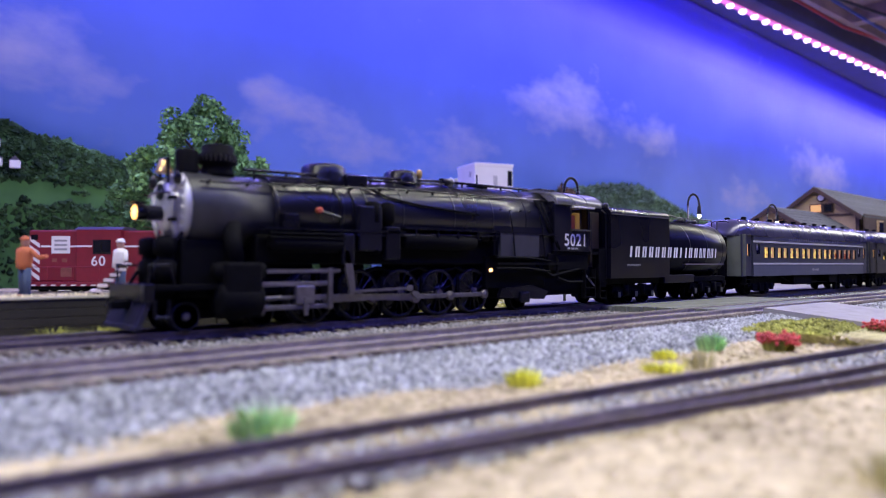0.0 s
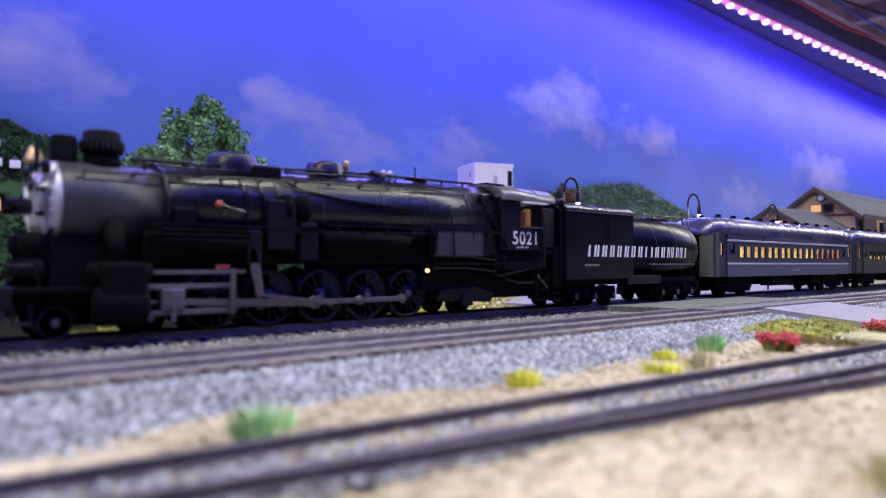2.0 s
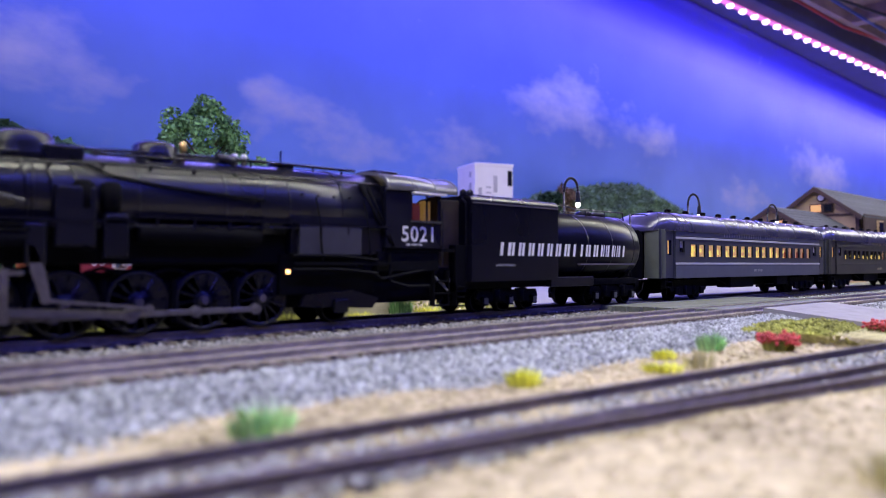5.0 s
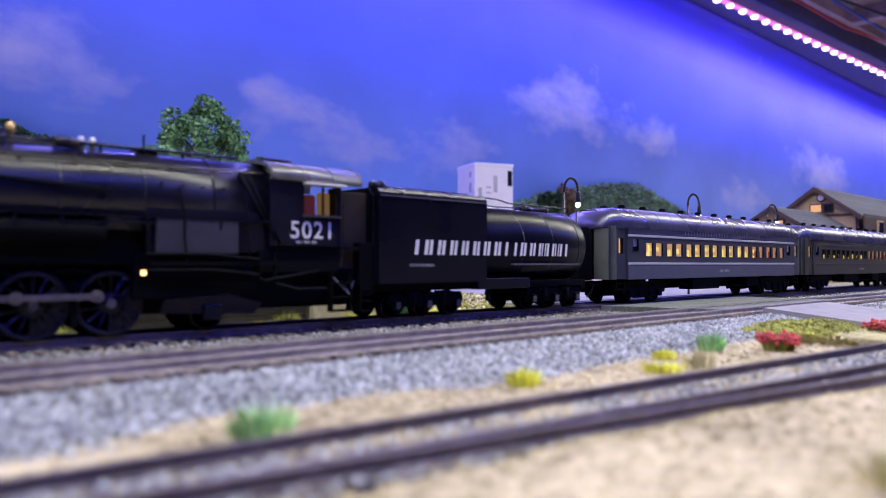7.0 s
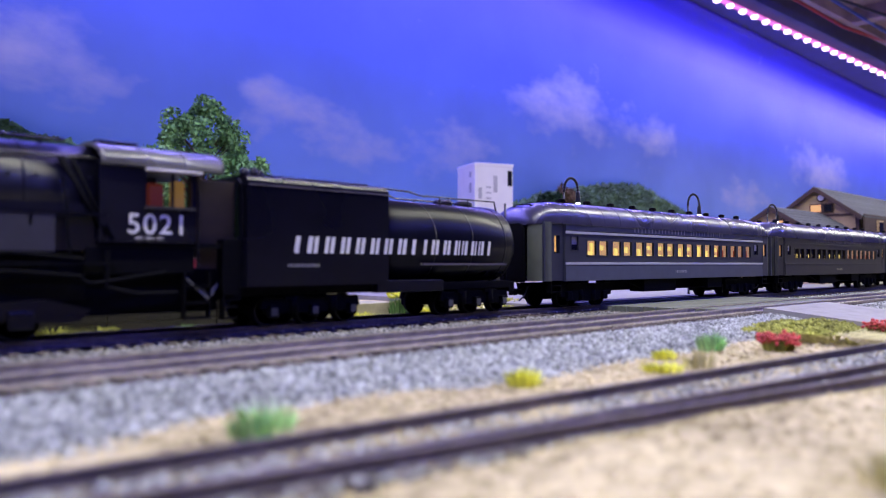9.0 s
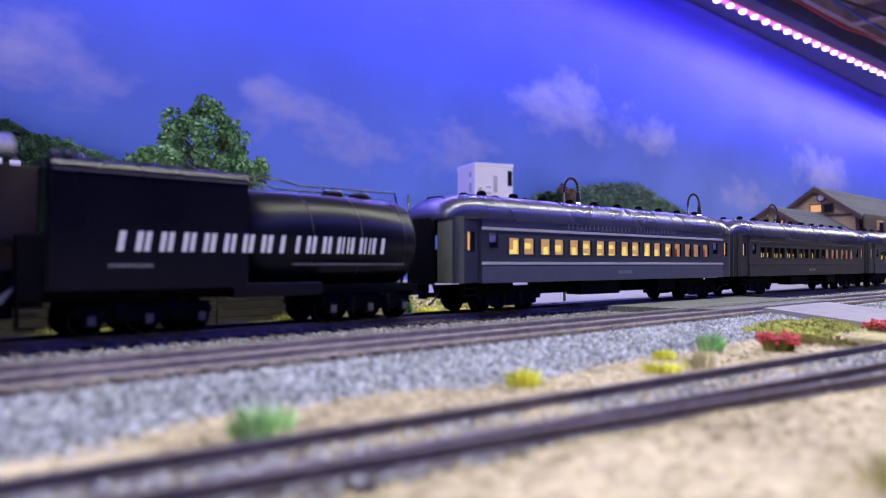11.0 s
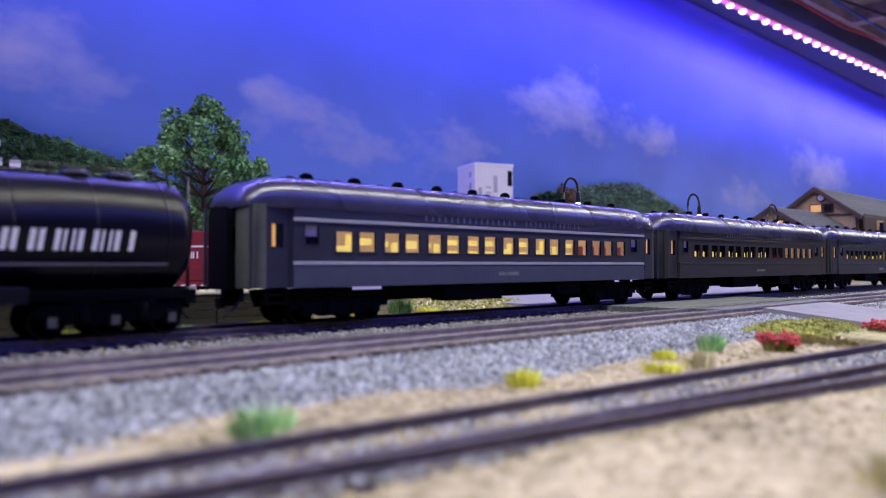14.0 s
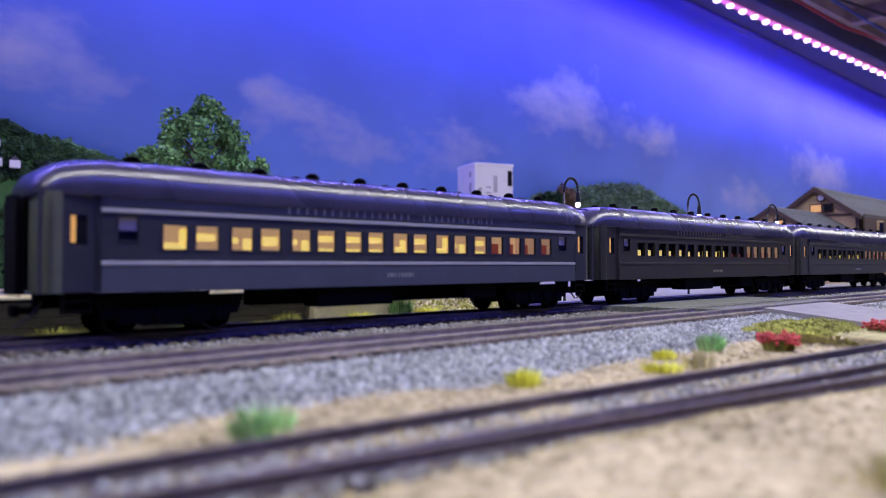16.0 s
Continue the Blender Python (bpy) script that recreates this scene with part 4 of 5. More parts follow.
    part("whistle", lathe(B(), [(50, 0.8), (55.4, 0.8), (55.6, 1.2), (58.0, 1.1), (58.4, 0.2)], "z", 10, (-272.0, -3, 0)), BRASS, t)
    part("generator", rod(B(), (-262, -5, 54), (-256, -5, 54), 1.6), BLACK, t)
    for x in (-254.5, -251.5):
        part("safety_valve", lathe(B(), [(52, 0.9), (55.0, 0.9), (55.2, 1.2), (56.2, 0.9), (56.6, 0.2)], "z", 10, (x, -3, 0)), SILVER, t, "silver safety valve")
    part("turret", box(B(), -239, -233, -4, 4, 53, 55, 0.5), BLACK, t)
    part("antenna_rod", rod(B(), (-236, 0, 55), (-236, 0, 59.6), 0.35, n=6), BLACK, t)
    # running boards, handrails, piping
    for s in (-1, 1):
        y0, y1 = sorted((s * 12, s * 16.4))
        part("running_board", box(B(), -348, -290, y0, y1, 31.6, 32.4), BLACK, t)
        part("running_board", box(B(), -290, -200, y0, y1, 33.4, 34.2), BLACK, t)
        part("handrail", tube(B(), [(-367, s * 10.4, 45.6), (-318, s * 11.6, 47.4), (-290, s * 11.4, 48.4), (-202, s * 12.0, 49.4)], 0.35), BLACK, t)
        for i in range(13):
            x = -364 + i * 13.2
            rr = 45.7 + (x + 372) * 0.023
            part("rail_stanchion", rod(B(), (x, s * 9.4, rr - 0.6), (x, s * 11.2, rr + 0.3), 0.5, n=6), BLACK, t)
    part("top_rail", tube(B(), [(-350, -5, 51.2), (-318, -5, 51.8), (-290, -5, 53.2), (-262, -5, 54.2), (-208, -5, 54.6)], 0.55, 8), BLACK, t)
    for x in range(-346, -208, 12):
        part("top_rail_post", rod(B(), (x, -5, 47.5), (x, -5, 51.4 + max(0, min(1, (x + 346) / 84)) * 2.6), 0.4, n=6), BLACK, t)
    part("pump_shield", box(B(), -311, -301, -16.2, -13.6, 25, 41, 0.5), BLACKJ, t)
    part("pump_shield", box(B(), -299, -292.5, -16.4, -13.6, 22, 34, 0.5), BLACK, t)
    tops = B()
    tube(tops, [(-350, -7.5, 49.4), (-318, -8, 49.8)], 0.45, 8)
    part("top_pipe", tops, BLACK, t)
    part("top_pipe", tube(B(), [(-300, -6.6, 51.4), (-262, -6.8, 52.8)], 0.5, 8), BLACK, t)
    part("top_pipe", tube(B(), [(-306, -9.5, 49.5), (-296, -12.4, 45), (-282, -13.4, 43), (-250, -14.8, 40.5)], 0.4), DULL, t)
    part("red_valve", lathe(B(), [(-15.2, 0.6), (-15.0, 1.1), (-14, 1.2), (-13, 0.8)], "y", 10, (-326.6, 0, 38.6)), REDV, t, "small red brass valve")
    part("valve_pipe", tube(B(), [(-326.6, -14, 38.6), (-318, -14.2, 36.6)], 0.5), GRAPHITE, t)
    part("air_pump", lathe(B(), [(24, 2.6), (33, 2.6), (33.5, 1.8), (35, 1.8), (35.4, 2.8), (42, 2.8), (43, 1.8)], "z", 16, (-303.5, -13.6, 0)), DULL, t)
    part("air_pump", lathe(B(), [(24, 2.5), (33, 2.5), (33.5, 1.8), (35, 1.8), (35.4, 2.7), (42, 2.7), (43, 1.8)], "z", 16, (-296.6, -13.6, 0)), DULL, t)
    part("air_tank", lathe(B(), [(-290, 0.1), (-289.6, 2.6), (-288.8, 3.3), (-252, 3.3), (-251.2, 2.6), (-250.8, 0.1)], "x", 20, (0, -13.0, 29.2)), DULL, t)
    part("air_tank", lathe(B(), [(-345, 0.1), (-344.6, 2.4), (-343.8, 3.0), (-316, 3.0), (-315.2, 2.4), (-314.8, 0.1)], "x", 20, (0, -13.2, 27.2)), DULL, t)
    part("valve_link", box(B(), -318, -313, -16.2, -14.6, 20, 31, 0.6), BLACK, t)
    # pilot, deck, steps, headlight
    part("pilot_deck", box(B(), -383, -362, -13.5, 13.5, 12.4, 14.2, 0.3), DULL, t)
    part("pilot_beam", box(B(), -385, -382, -15, 15, 9.5, 14.6, 0.4), BLACK, t)
    pl = box(B(), -387.0, -384.8, -13.5, 13.5, 1.2, 2.6, 0.2)
    plt = part("pilot", pl, PILOT, t, "dark purplish steel pilot")
    for i in range(9):
        y = -12.5 + i * 3.1
        part("pilot_bar", prism(B(), [(-383.6, 9.6), (-382.2, 9.6), (-385.4, 1.6), (-386.8, 1.6)], "y", y - 0.9, y + 0.9), PILOT, plt)
    part("coupler", box(B(), -389.5, -383, -1.4, 1.4, 7, 9.4, 0.4), DULL, t)
    for s in (-1, 1):
        part("front_step", tube(B(), [(-382, s * 15, 10), (-382, s * 15.4, 5), (-378, s * 15.4, 5), (-378, s * 15, 10)], 0.5), BLACK, t)
        part("front_brace", rod(B(), (-382, s * 6, 14), (-371, s * 7.6, 30), 0.6), BLACK, t)
        part("deck_rail", tube(B(), [(-383, s * 13, 14), (-383, s * 13, 20), (-377, s * 13, 20), (-375, s * 12, 14)], 0.35), BLACK, t)
        part("front_pump", lathe(B(), [(14.2, 3.4), (21, 3.4), (21.6, 2.4), (23, 2.4), (23.4, 3.4), (28, 3.4), (28.8, 1)], "z", 14, (-375.6, s * 6.2, 0)), DULL, t)
    part("smokebox_saddle", box(B(), -372, -352, -9, 9, 10, 28, 0.8), DULL, t)
    hl = part("headlight", lathe(B(), [(-374.6, 2.2), (-381, 2.5), (-382.6, 2.8), (-382.6, 2.3)], "x", 20, (0, 0, 36.0)), BLACK, t)
    part("lens", lathe(B(), [(-382.5, 2.3), (-382.9, 2.0), (-383.2, 0.1)], "x", 16, (0, 0, 36.0)), HEADGLOW, hl, "glowing warm yellow lens")
    part("headlight_visor", box(B(), -384.2, -380, -2.8, 2.8, 38.6, 39.1), BLACK, hl)
    # cylinders and valve chests
    for s in (-1, 1):
        c = B()
        lathe(c, [(-363, 0.1), (-362.6, 4.6), (-361.6, 5.8), (-349, 5.8), (-348, 4.6), (-347.6, 0.1)], "x", 24, (0, s * 12.4, 9.2))
        box(c, -361.5, -349, *sorted((s * 8, s * 17.6)), 6, 21, 1.2)
        lathe(c, [(-364, 0.1), (-363.6, 2.6), (-347, 2.6), (-346.6, 0.1)], "x", 18, (0, s * 13.2, 18.2))
        part("cylinder", c, DULL, t)
        part("steam_pipe", rod(B(), (-356, s * 13, 20), (-356, s * 9, 33), 2.6, 2.9, 14), DULL, t)
        g = B()
        for z in (13.0, 5.4):
            box(g, -348, -322, *sorted((s * 12.6, s * 14.2)), z, z + 1.5, 0.2)
        box(g, -323, -321.4, *sorted((s * 9, s * 15)), 5, 19)
        part("guide_bar", g, STEEL, t, "dull steel guide bars")
        part("valve_rod", box(B(), -347, -318, *sorted((s * 13.6, s * 14.6)), 17.4, 18.6), STEEL, t)
        part("frame", box(B(), -382, -205, *sorted((s * 4.2, s * 5.6)), 6.5, 12.5), DULL, t)
    part("inner_frame", box(B(), -346, -204, -6.4, 6.4, 5.5, 17.9, 0.4), DULL, t)
    for xa, xb in ((-346, -324), (-313, -302), (-284, -204)):
        part("frame_brace", box(B(), xa, xb, -6.2, 6.2, 17.6, 20.6), DULL, t)
    part("trailing_frame", box(B(), -216, -166, -11.2, 11.2, 6, 19, 0.5), DULL, t)
    part("belly_pan", box(B(), -348, -240, -11.0, 11.0, 20.2, 30, 0.8), DULL, t)
    # cab
    for s in (-1, 1):
        y0, y1 = sorted((s * 16.2, s * 15.4))
        side = part("cab_side", prism(B(), [(-202, 26.4), (-175, 26.4), (-175, 48.6), (-176.6, 48.6), (-176.6, 36.6), (-189.6, 36.6), (-189.6, 48.6), (-202, 48.6)], "y", y0, y1), BLACKJ, t)
        part("window_head", box(B(), -189.6, -176.6, y0, y1, 46.4, 48.6), BLACKJ, side)
        w = part("cab_window", box(B(), -182.4, -181.6, *sorted((s * 16.0, s * 15.6)), 36.6, 46.4), BLACK, side)
        part("window_sill", box(B(), -190.2, -175.6, *sorted((s * 15.4, s * 17.4)), 36.0, 36.7), GRAPHITE, side)
        part("awning", box(B(), -190.2, -173.8, *sorted((s * 16.2, s * 18.4)), 46.6, 47.4, 0.2), PALE, side, "cream window awning")
        part("grab_iron", rod(B(), (-174.4, s * 16.4, 20), (-174.4, s * 16.4, 42), 0.3, n=6), BLACK, side)
    for s in (-1, 1):
        part("cab_front", box(B(), -202, -201.2, *sorted((s * 15.4, s * 12)), 26.4, 49), BLACK, t)
    def arch(x, d=0.0):
        n = 14
        up = [(x, -17.4 * math.cos(math.pi * i / n), 47.8 + d + 7.2 * math.sin(math.pi * i / n) ** 0.8) for i in range(n + 1)]
        lo = [(x, -16.6 * math.cos(math.pi * i / n), 47.4 + d + 6.6 * math.sin(math.pi * i / n) ** 0.8) for i in range(n, -1, -1)]
        return up + lo
    part("cab_roof", loft(B(), [arch(-202), arch(-166.8)], smooth=True), C_ROOF2, t, "dull grey arched cab roof")
    for x in (-201.8, -190, -179, -167.4):
        part("roof_rib", loft(B(), [arch(x, 0.25), arch(x + 0.6, 0.25)], smooth=True), C_ROOF2, t)
    part("roof_hatch", box(B(), -200, -188, -5.5, 5.5, 54.6, 55.9, 0.4), BLACK, t)
    part("gangway_wall", box(B(), -173.6, -172.8, -13.5, -6, 22, 47, 0.2), GANG, t, "dim brown gangway panel")
    # sheet added to keep the gap before the tender dark
    part("gangway_filler", box(B(), -172.6, -160.4, -11, -10.4, 14, 46, 0.2), GANG, t, "dark brown sheet added to fill the gap behind the cab")
    part("cab_floor", box(B(), -202, -167, -15.4, 15.4, 25, 26.4), DULL, t)
    # backhead and seats glow by themselves in place of a cab lamp
    part("cab_backhead", box(B(), -204, -202, -12, 12, 26.4, 44), DIMRED, t, "backhead with a faint red glow of its own")
    part("cab_seat", box(B(), -188.5, -183.8, -14.4, -11, 30, 43.6, 0.8), DIMRED, t, "red crew seat that glows faintly")
    part("cab_seat", box(B(), -180.5, -176.5, -12, -9, 30, 45.0, 0.8), WARM_DIM, t, "tan crew seat that glows faintly")
    number = lettering("cab_number", "5021", 8.0, WHITE, t, pose(-0.1863, -0.01622, 0.0313, 90, 0, 0), 0.04)
    letter_bars("number_bar", (0.9, 0.9, 0, 1.0, 1.0, 0, 0.9, 0.9), 0.8, 1.2, WHITE, t, -192.5, -16.24, 27.2, 0.3)
    ul = B()
    box(ul, -205, -175, -15, 15, 17.5, 25, 0.3)
    part("cab_underframe", ul, DULL, t)
    part("injector", tube(B(), [(-200, -16, 24), (-200, -16, 14), (-192, -16, 12), (-180, -15, 12)], 0.7), DULL, t)
    part("injector", tube(B(), [(-214, -15.5, 20), (-204, -16.2, 15), (-184, -16.2, 18)], 0.6), DULL, t)
    for i in range(4):
        part("cab_hose", tube(B(), [(-178, -14, 17), (-174 + i, -14.6 - i * 0.3, 13 - i), (-169, -13, 12 - i * 0.5), (-165, -11, 15)], 0.35), HOSE, t)
    stp = B()
    for z in (4, 8.6, 13.4):
        box(stp, -178, -170.5, -16.2, -12.5, z, z + 0.6)
    for x in (-178.2, -170.6):
        box(stp, x, x + 0.5, -15.8, -13, 4, 18)
    part("cab_step", stp, DULL, t)
    part("sloping_pipe", rod(B(), (-211, -12.6, 49.0), (-200, -15.8, 28), 0.9), DULL, t)
    part("sloping_pipe", rod(B(), (-208, -13.0, 48.5), (-198.6, -16.4, 27), 0.5), DULL, t)
    # trailing truck, pilot truck
    for s in (-1, 1):
        tf = B()
        prism(tf, [(-236, 6), (-206, 4.5), (-203, 8), (-214, 11), (-234, 10)], "y", *sorted((s * 11.4, s * 13.2)))
        box(tf, -223, -217, *sorted((s * 13, s * 14.4)), 3.4, 8.2, 0.5)
        part("trailing_truck_frame", tf, BLACK, t)
    wheelset(t, -220, 5.6)
    pf = B()
    for s in (-1, 1):
        box(pf, -375, -341, *sorted((s * 4.6, s * 6.2)), 3.4, 6.4, 0.3)
    part("pilot_truck", pf, DULL, t)
    for x in (-370.7, -345.6):
        w = wheelset(t, x, 4.5, material=BLACK)
        hub = B()
        for s in (-1, 1):
            rod(hub, (0, s * 9.6, 0), (0, s * 10.5, 0), 1.3, 0.9)
        part("hub", hub, STEEL, w, "bright axle hub")
    # drivers and rods
    for x in DRIVERS:
        w = wheelset(t, x, ROLL, spokes=14, material=BLACK)
        hub = B()
        for s in (-1, 1):
            rod(hub, (0, s * 9.7, 0), (0, s * 10.9, 0), 1.6, 1.2)
            rod(hub, (0, s * 9.6, CRANK), (0, s * 13.4, CRANK), 0.9)
        part("hub", hub, STEEL, w, "bright axle hub")
    sr = B()
    for s in (-1, 1):
        y0, y1 = sorted((s * 11.2, s * 12.2))
        box(sr, DRIVERS[0], DRIVERS[-1], y0, y1, -0.85, 0.85, 0.2)
        for x in DRIVERS:
            rod(sr, (x, s * 11.0, 0), (x, s * 12.7, 0), 1.75)
    GEAR["side_rod"] = part("side_rod", sr, STEEL, t, "dull steel side rods")
    for s in (-1, 1):
        key = "near" if s < 0 else "far"
        mr = B()
        prism(mr, [(0, -0.9), (MAIN, -1.3), (MAIN, 1.3), (0, 0.9)], "y", *sorted((s * 12.7, s * 13.7)))
        rod(mr, (0, s * 12.5, 0), (0, s * 13.9, 0), 1.7)
        rod(mr, (MAIN, s * 12.5, 0), (MAIN, s * 14.0, 0), 2.2)
        GEAR["main_rod_" + key] = part("main_rod", mr, STEEL, t, "dull steel main rod")
        ch = B()
        box(ch, -3.6, 3.6, *sorted((s * 12, s * 14.8)), -2.4, 3.9, 0.5)
        rod(ch, (-22, s * 13.2, 0), (-3, s * 13.2, 0), 0.7)
        box(ch, -0.8, 0.8, *sorted((s * 14.6, s * 15.2)), -6, 0, 0.2)
        GEAR["crosshead_" + key] = part("crosshead", ch, STEEL, t, "dull steel crosshead")
        er = B()
        prism(er, [(0, -0.5), (ECC, -0.5), (ECC, 0.5), (0, 0.5)], "y", *sorted((s * 14.6, s * 15.3)))
        rod(er, (0, s * 14.4, 0), (0, s * 15.5, 0), 1.1)
        rod(er, (ECC, s * 14.4, 0), (ECC, s * 15.5, 0), 1.1)
        GEAR["eccentric_rod_" + key] = part("eccentric_rod", er, STEEL, t, "dull steel eccentric rod")
        rc = B()
        prism(rc, [(-0.7, -0.5), (0.7, -0.5), (0.7, 3.3), (-0.7, 3.3)], "y", *sorted((s * 13.9, s * 14.7)))
        GEAR["crank_" + key] = part("return_crank", rc, STEEL, t, "dull steel return crank")
        lk = B()
        prism(lk, [(-1.1, -12), (1.1, -12), (1.6, -4), (0.8, 2.6), (-0.8, 2.6), (-1.6, -4)], "y", *sorted((s * 15.4, s * 16.2)))
        GEAR["link_" + key] = part("expansion_link", lk, STEEL, t, "pale worn steel link")
    return t


MAIN = 49.0   # main rod, crosshead to the third driver
ECC = 27.0
GANG = mat("gangway_brown", (0.032, 0.020, 0.014), 0.7, var=0.3)
REDV = mat("red_valve_paint", (0.42, 0.07, 0.04), 0.5)
PILOT = mat("pilot_steel", (0.03, 0.028, 0.055), 0.5, 0.3, 0.3, 300)
# faint emission in these two stands in for cab lighting
DIMRED = mat("glowing_backhead_red", (0.05, 0.012, 0.01), 0.7, emit=(0.8, 0.12, 0.04), power=0.06)
WARM_DIM = mat("glowing_tan", (0.10, 0.06, 0.03), 0.7, emit=(1.0, 0.55, 0.15), power=0.14)
FPANEL = mat("firebox_grey", (0.028, 0.028, 0.042), 0.5, var=0.2, scale=200)
GLOW = mat("fire_glow", (1.0, 0.4, 0.1), 0.5, emit=(1.0, 0.5, 0.2), power=5.0)
HOSE = mat("pale_hose", (0.18, 0.18, 0.20), 0.6)


# ---- how the train moves ----
def along(t):
    """How far the first coach stands along the track, in metres; the train gathers speed."""
    return POLY[0] * t ** 4 + POLY[1] * t ** 3 + POLY[2] * t ** 2 + POLY[3] * t + POLY[4]


POLY = (1.21542e-06, -2.52341e-05, -0.0003991, -0.0169717, 0.460764)
ENGINE, TENDER = locomotive(), tender()
COACHES = [coach("two-tone grey coach with silver stripes and glowing windows", "passenger coaches", C_GREY, C_LIGHT, GREYLET, True, "full", 1, C_END),
           coach("dark olive coach with gold lettering bars and drawn blinds", "passenger coaches", C_OLIVE, C_OLIVE, CREAMLET, False, "half", 2, C_END2),
           coach("dark blue-grey coach with dim lit windows", "passenger coaches", C_BLUE, C_BLUE, GREYLET, False, "half", 3, C_END2)]


# ---- scenery ----
def blades(name, label, category, x, y, z, rad, height, count, material, seed, group="", tip=None):
    """A clump of thin grass blades; tip: material of small flower heads at its top."""
    rng = np.random.default_rng(seed)
    vs, fs = [], []
    heads = []
    for i in range(count):
        a, r = rng.uniform(0, 6.28), rad * math.sqrt(rng.uniform(0, 1)) * 0.75
        bx, by = r * math.cos(a), r * math.sin(a)
        h = height * rng.uniform(0.5, 1.0) * (1 - 0.4 * (r / rad))
        lean = rng.uniform(0.1, 0.5) * rad
        tx, ty = bx + math.cos(a) * lean, by + math.sin(a) * lean
        w = rng.uniform(0.18, 0.34)
        p, q = -math.sin(a + 0.6) * w, math.cos(a + 0.6) * w
        k = len(vs)
        vs += [(bx - p, by - q, -0.6), (bx + p, by + q, -0.6), ((bx + tx) / 2 + p * 0.8, (by + ty) / 2 + q * 0.8, h * 0.6), ((bx + tx) / 2 - p * 0.8, (by + ty) / 2 - q * 0.8, h * 0.6), (tx, ty, h)]
        fs += [(k, k + 1, k + 2, k + 3), (k + 3, k + 2, k + 4)]
        heads.append((tx, ty, h))
    me = fast_mesh(name, (np.array(vs) * MM).tolist(), fs, material)
    ob = tagged(new(name, me), label, category, group)
    ob.matrix_basis = pose(x * MM, y * MM, z * MM)
    if tip:
        bm = B()
        for tx, ty, h in heads[::3]:
            lathe(bm, [(h - 0.5, 0.2), (h + 0.1, 0.75), (h + 0.6, 0.6), (h + 0.8, 0.1)], "z", 6, (tx, ty, 0))
        tagged(part("blossom", bm, tip, ob, "small bright red blossom"), kind="stuff")
    return ob


def build_plants():
    g = "grass tufts on the layout"
    blades("grass_tuft", "soft green static grass tuft on sand", "grass tuft", 57, -116.5, -7, 6.0, 6.6, 130, G_GREEN, 1, g)
    blades("grass_tuft", "bright yellow grass tuft on sand", "grass tuft", 125, -113, -7, 4.8, 4.4, 150, G_YELLOW, 2, g)
    blades("grass_tuft", "small yellow grass tuft on sand", "grass tuft", 187, -112.5, -7, 3.6, 3.6, 200, G_YELLOW, 3, g)
    blades("grass_tuft", "dark green grass tuft beside ballast", "grass tuft", 216, -112, -7, 4.8, 7.4, 170, G_GREEN, 4, g)
    blades("grass_tuft", "thin dry pale grass tuft", "grass tuft", 178, -128, -7, 5, 7.5, 45, G_PALE, 5, g)
    blades("grass_tuft", "thin dry yellowish grass tuft", "grass tuft", 165, -125, -7, 6, 3.5, 130, G_YELLOW, 15, g)
    blades("grass_tuft", "pale dry grass tuft close to the viewer", "grass tuft", 101, -195, -7, 5.5, 6.0, 120, G_PALE, 6, g)
    blades("flower_bush", "low bush with bright red flowers on sand", "flowers", 233, -126, -7, 5.6, 6.0, 360, G_OLIVE, 7, "red flower bushes", FLOWER)
    blades("flower_bush", "low bush with bright red flowers by the moss", "flowers", 313, -133, -7, 6.0, 6.0, 360, G_OLIVE, 8, "red flower bushes", FLOWER)
    tagged(blades("dry_grass", "short dry olive grass around the moss", "grass", 288, -124, -7, 34, 2.6, 2200, G_PALE, 60), kind="stuff")
    # along the wall behind the train
    for i, (x, y, r, h, m, lab) in enumerate(((66, 37, 8, 6.5, G_OLIVE, "olive weeds at the foot of the wall"), (80, 37, 7, 6, G_OLIVE, "olive weeds at the foot of the wall"),
                                             (110, 37, 5, 4.5, G_GREEN, "green weeds at the foot of the wall"), (140, 36, 6, 4.5, G_YELLOW, "yellow weeds at the foot of the wall"),
                                             (152, 37, 6, 8, G_OLIVE, "twiggy olive weeds at the foot of the wall"), (188, 36, 8, 6, G_YELLOW, "yellow weeds by the concrete wall"),
                                             (230, 39, 7, 7, G_YELLOW, "yellow green grass tuft on gravel"), (292, 56, 5, 5, G_GREEN, "green grass tuft on pale gravel"))):
        blades("grass_tuft", lab, "grass tuft", x, y, -5.5, r, h, 260, m, 20 + i, g)
    sb = blades("shrub", "upright yellow green shrub behind the track", "shrub", 214, 40, -5, 6.0, 13, 420, LEAF, 40)
    tipb = B()
    rng = random.Random(4)
    for i in range(90):
        a, r = rng.uniform(0, 6.28), 6 * math.sqrt(rng.random())
        lathe(tipb, [(0, 0.2), (0.5, 0.8), (1.2, 0.6), (1.6, 0.1)], "z", 5, (r * math.cos(a), r * math.sin(a), 9 + 4 * rng.random()))
    part("leaf_tips", tipb, G_YELLOW, sb, "bright yellow leaf tips")
    # moss mat beside the ballast
    r2 = np.random.default_rng(9)
    spots = []
    while len(spots) < 5200:
        u, v = r2.uniform(-1, 1), r2.uniform(-1, 1)
        if u * u + v * v > 1 + 0.3 * math.sin(9 * math.atan2(v, u)):
            continue
        x, y = 304 + 33 * u + 6 * v, -107 + 17 * v - 6 * u
        spots.append((x, y, -6.4 + 2.8 * max(0, 1 - u * u - v * v) * r2.uniform(0.3, 1.3) + 2.2 * noise.noise(Vector((x / 7, y / 7, 0)))))
    stone_field("moss", "mat of olive yellow moss beside the ballast", spots, 0.9, G_OLIVE, "moss")
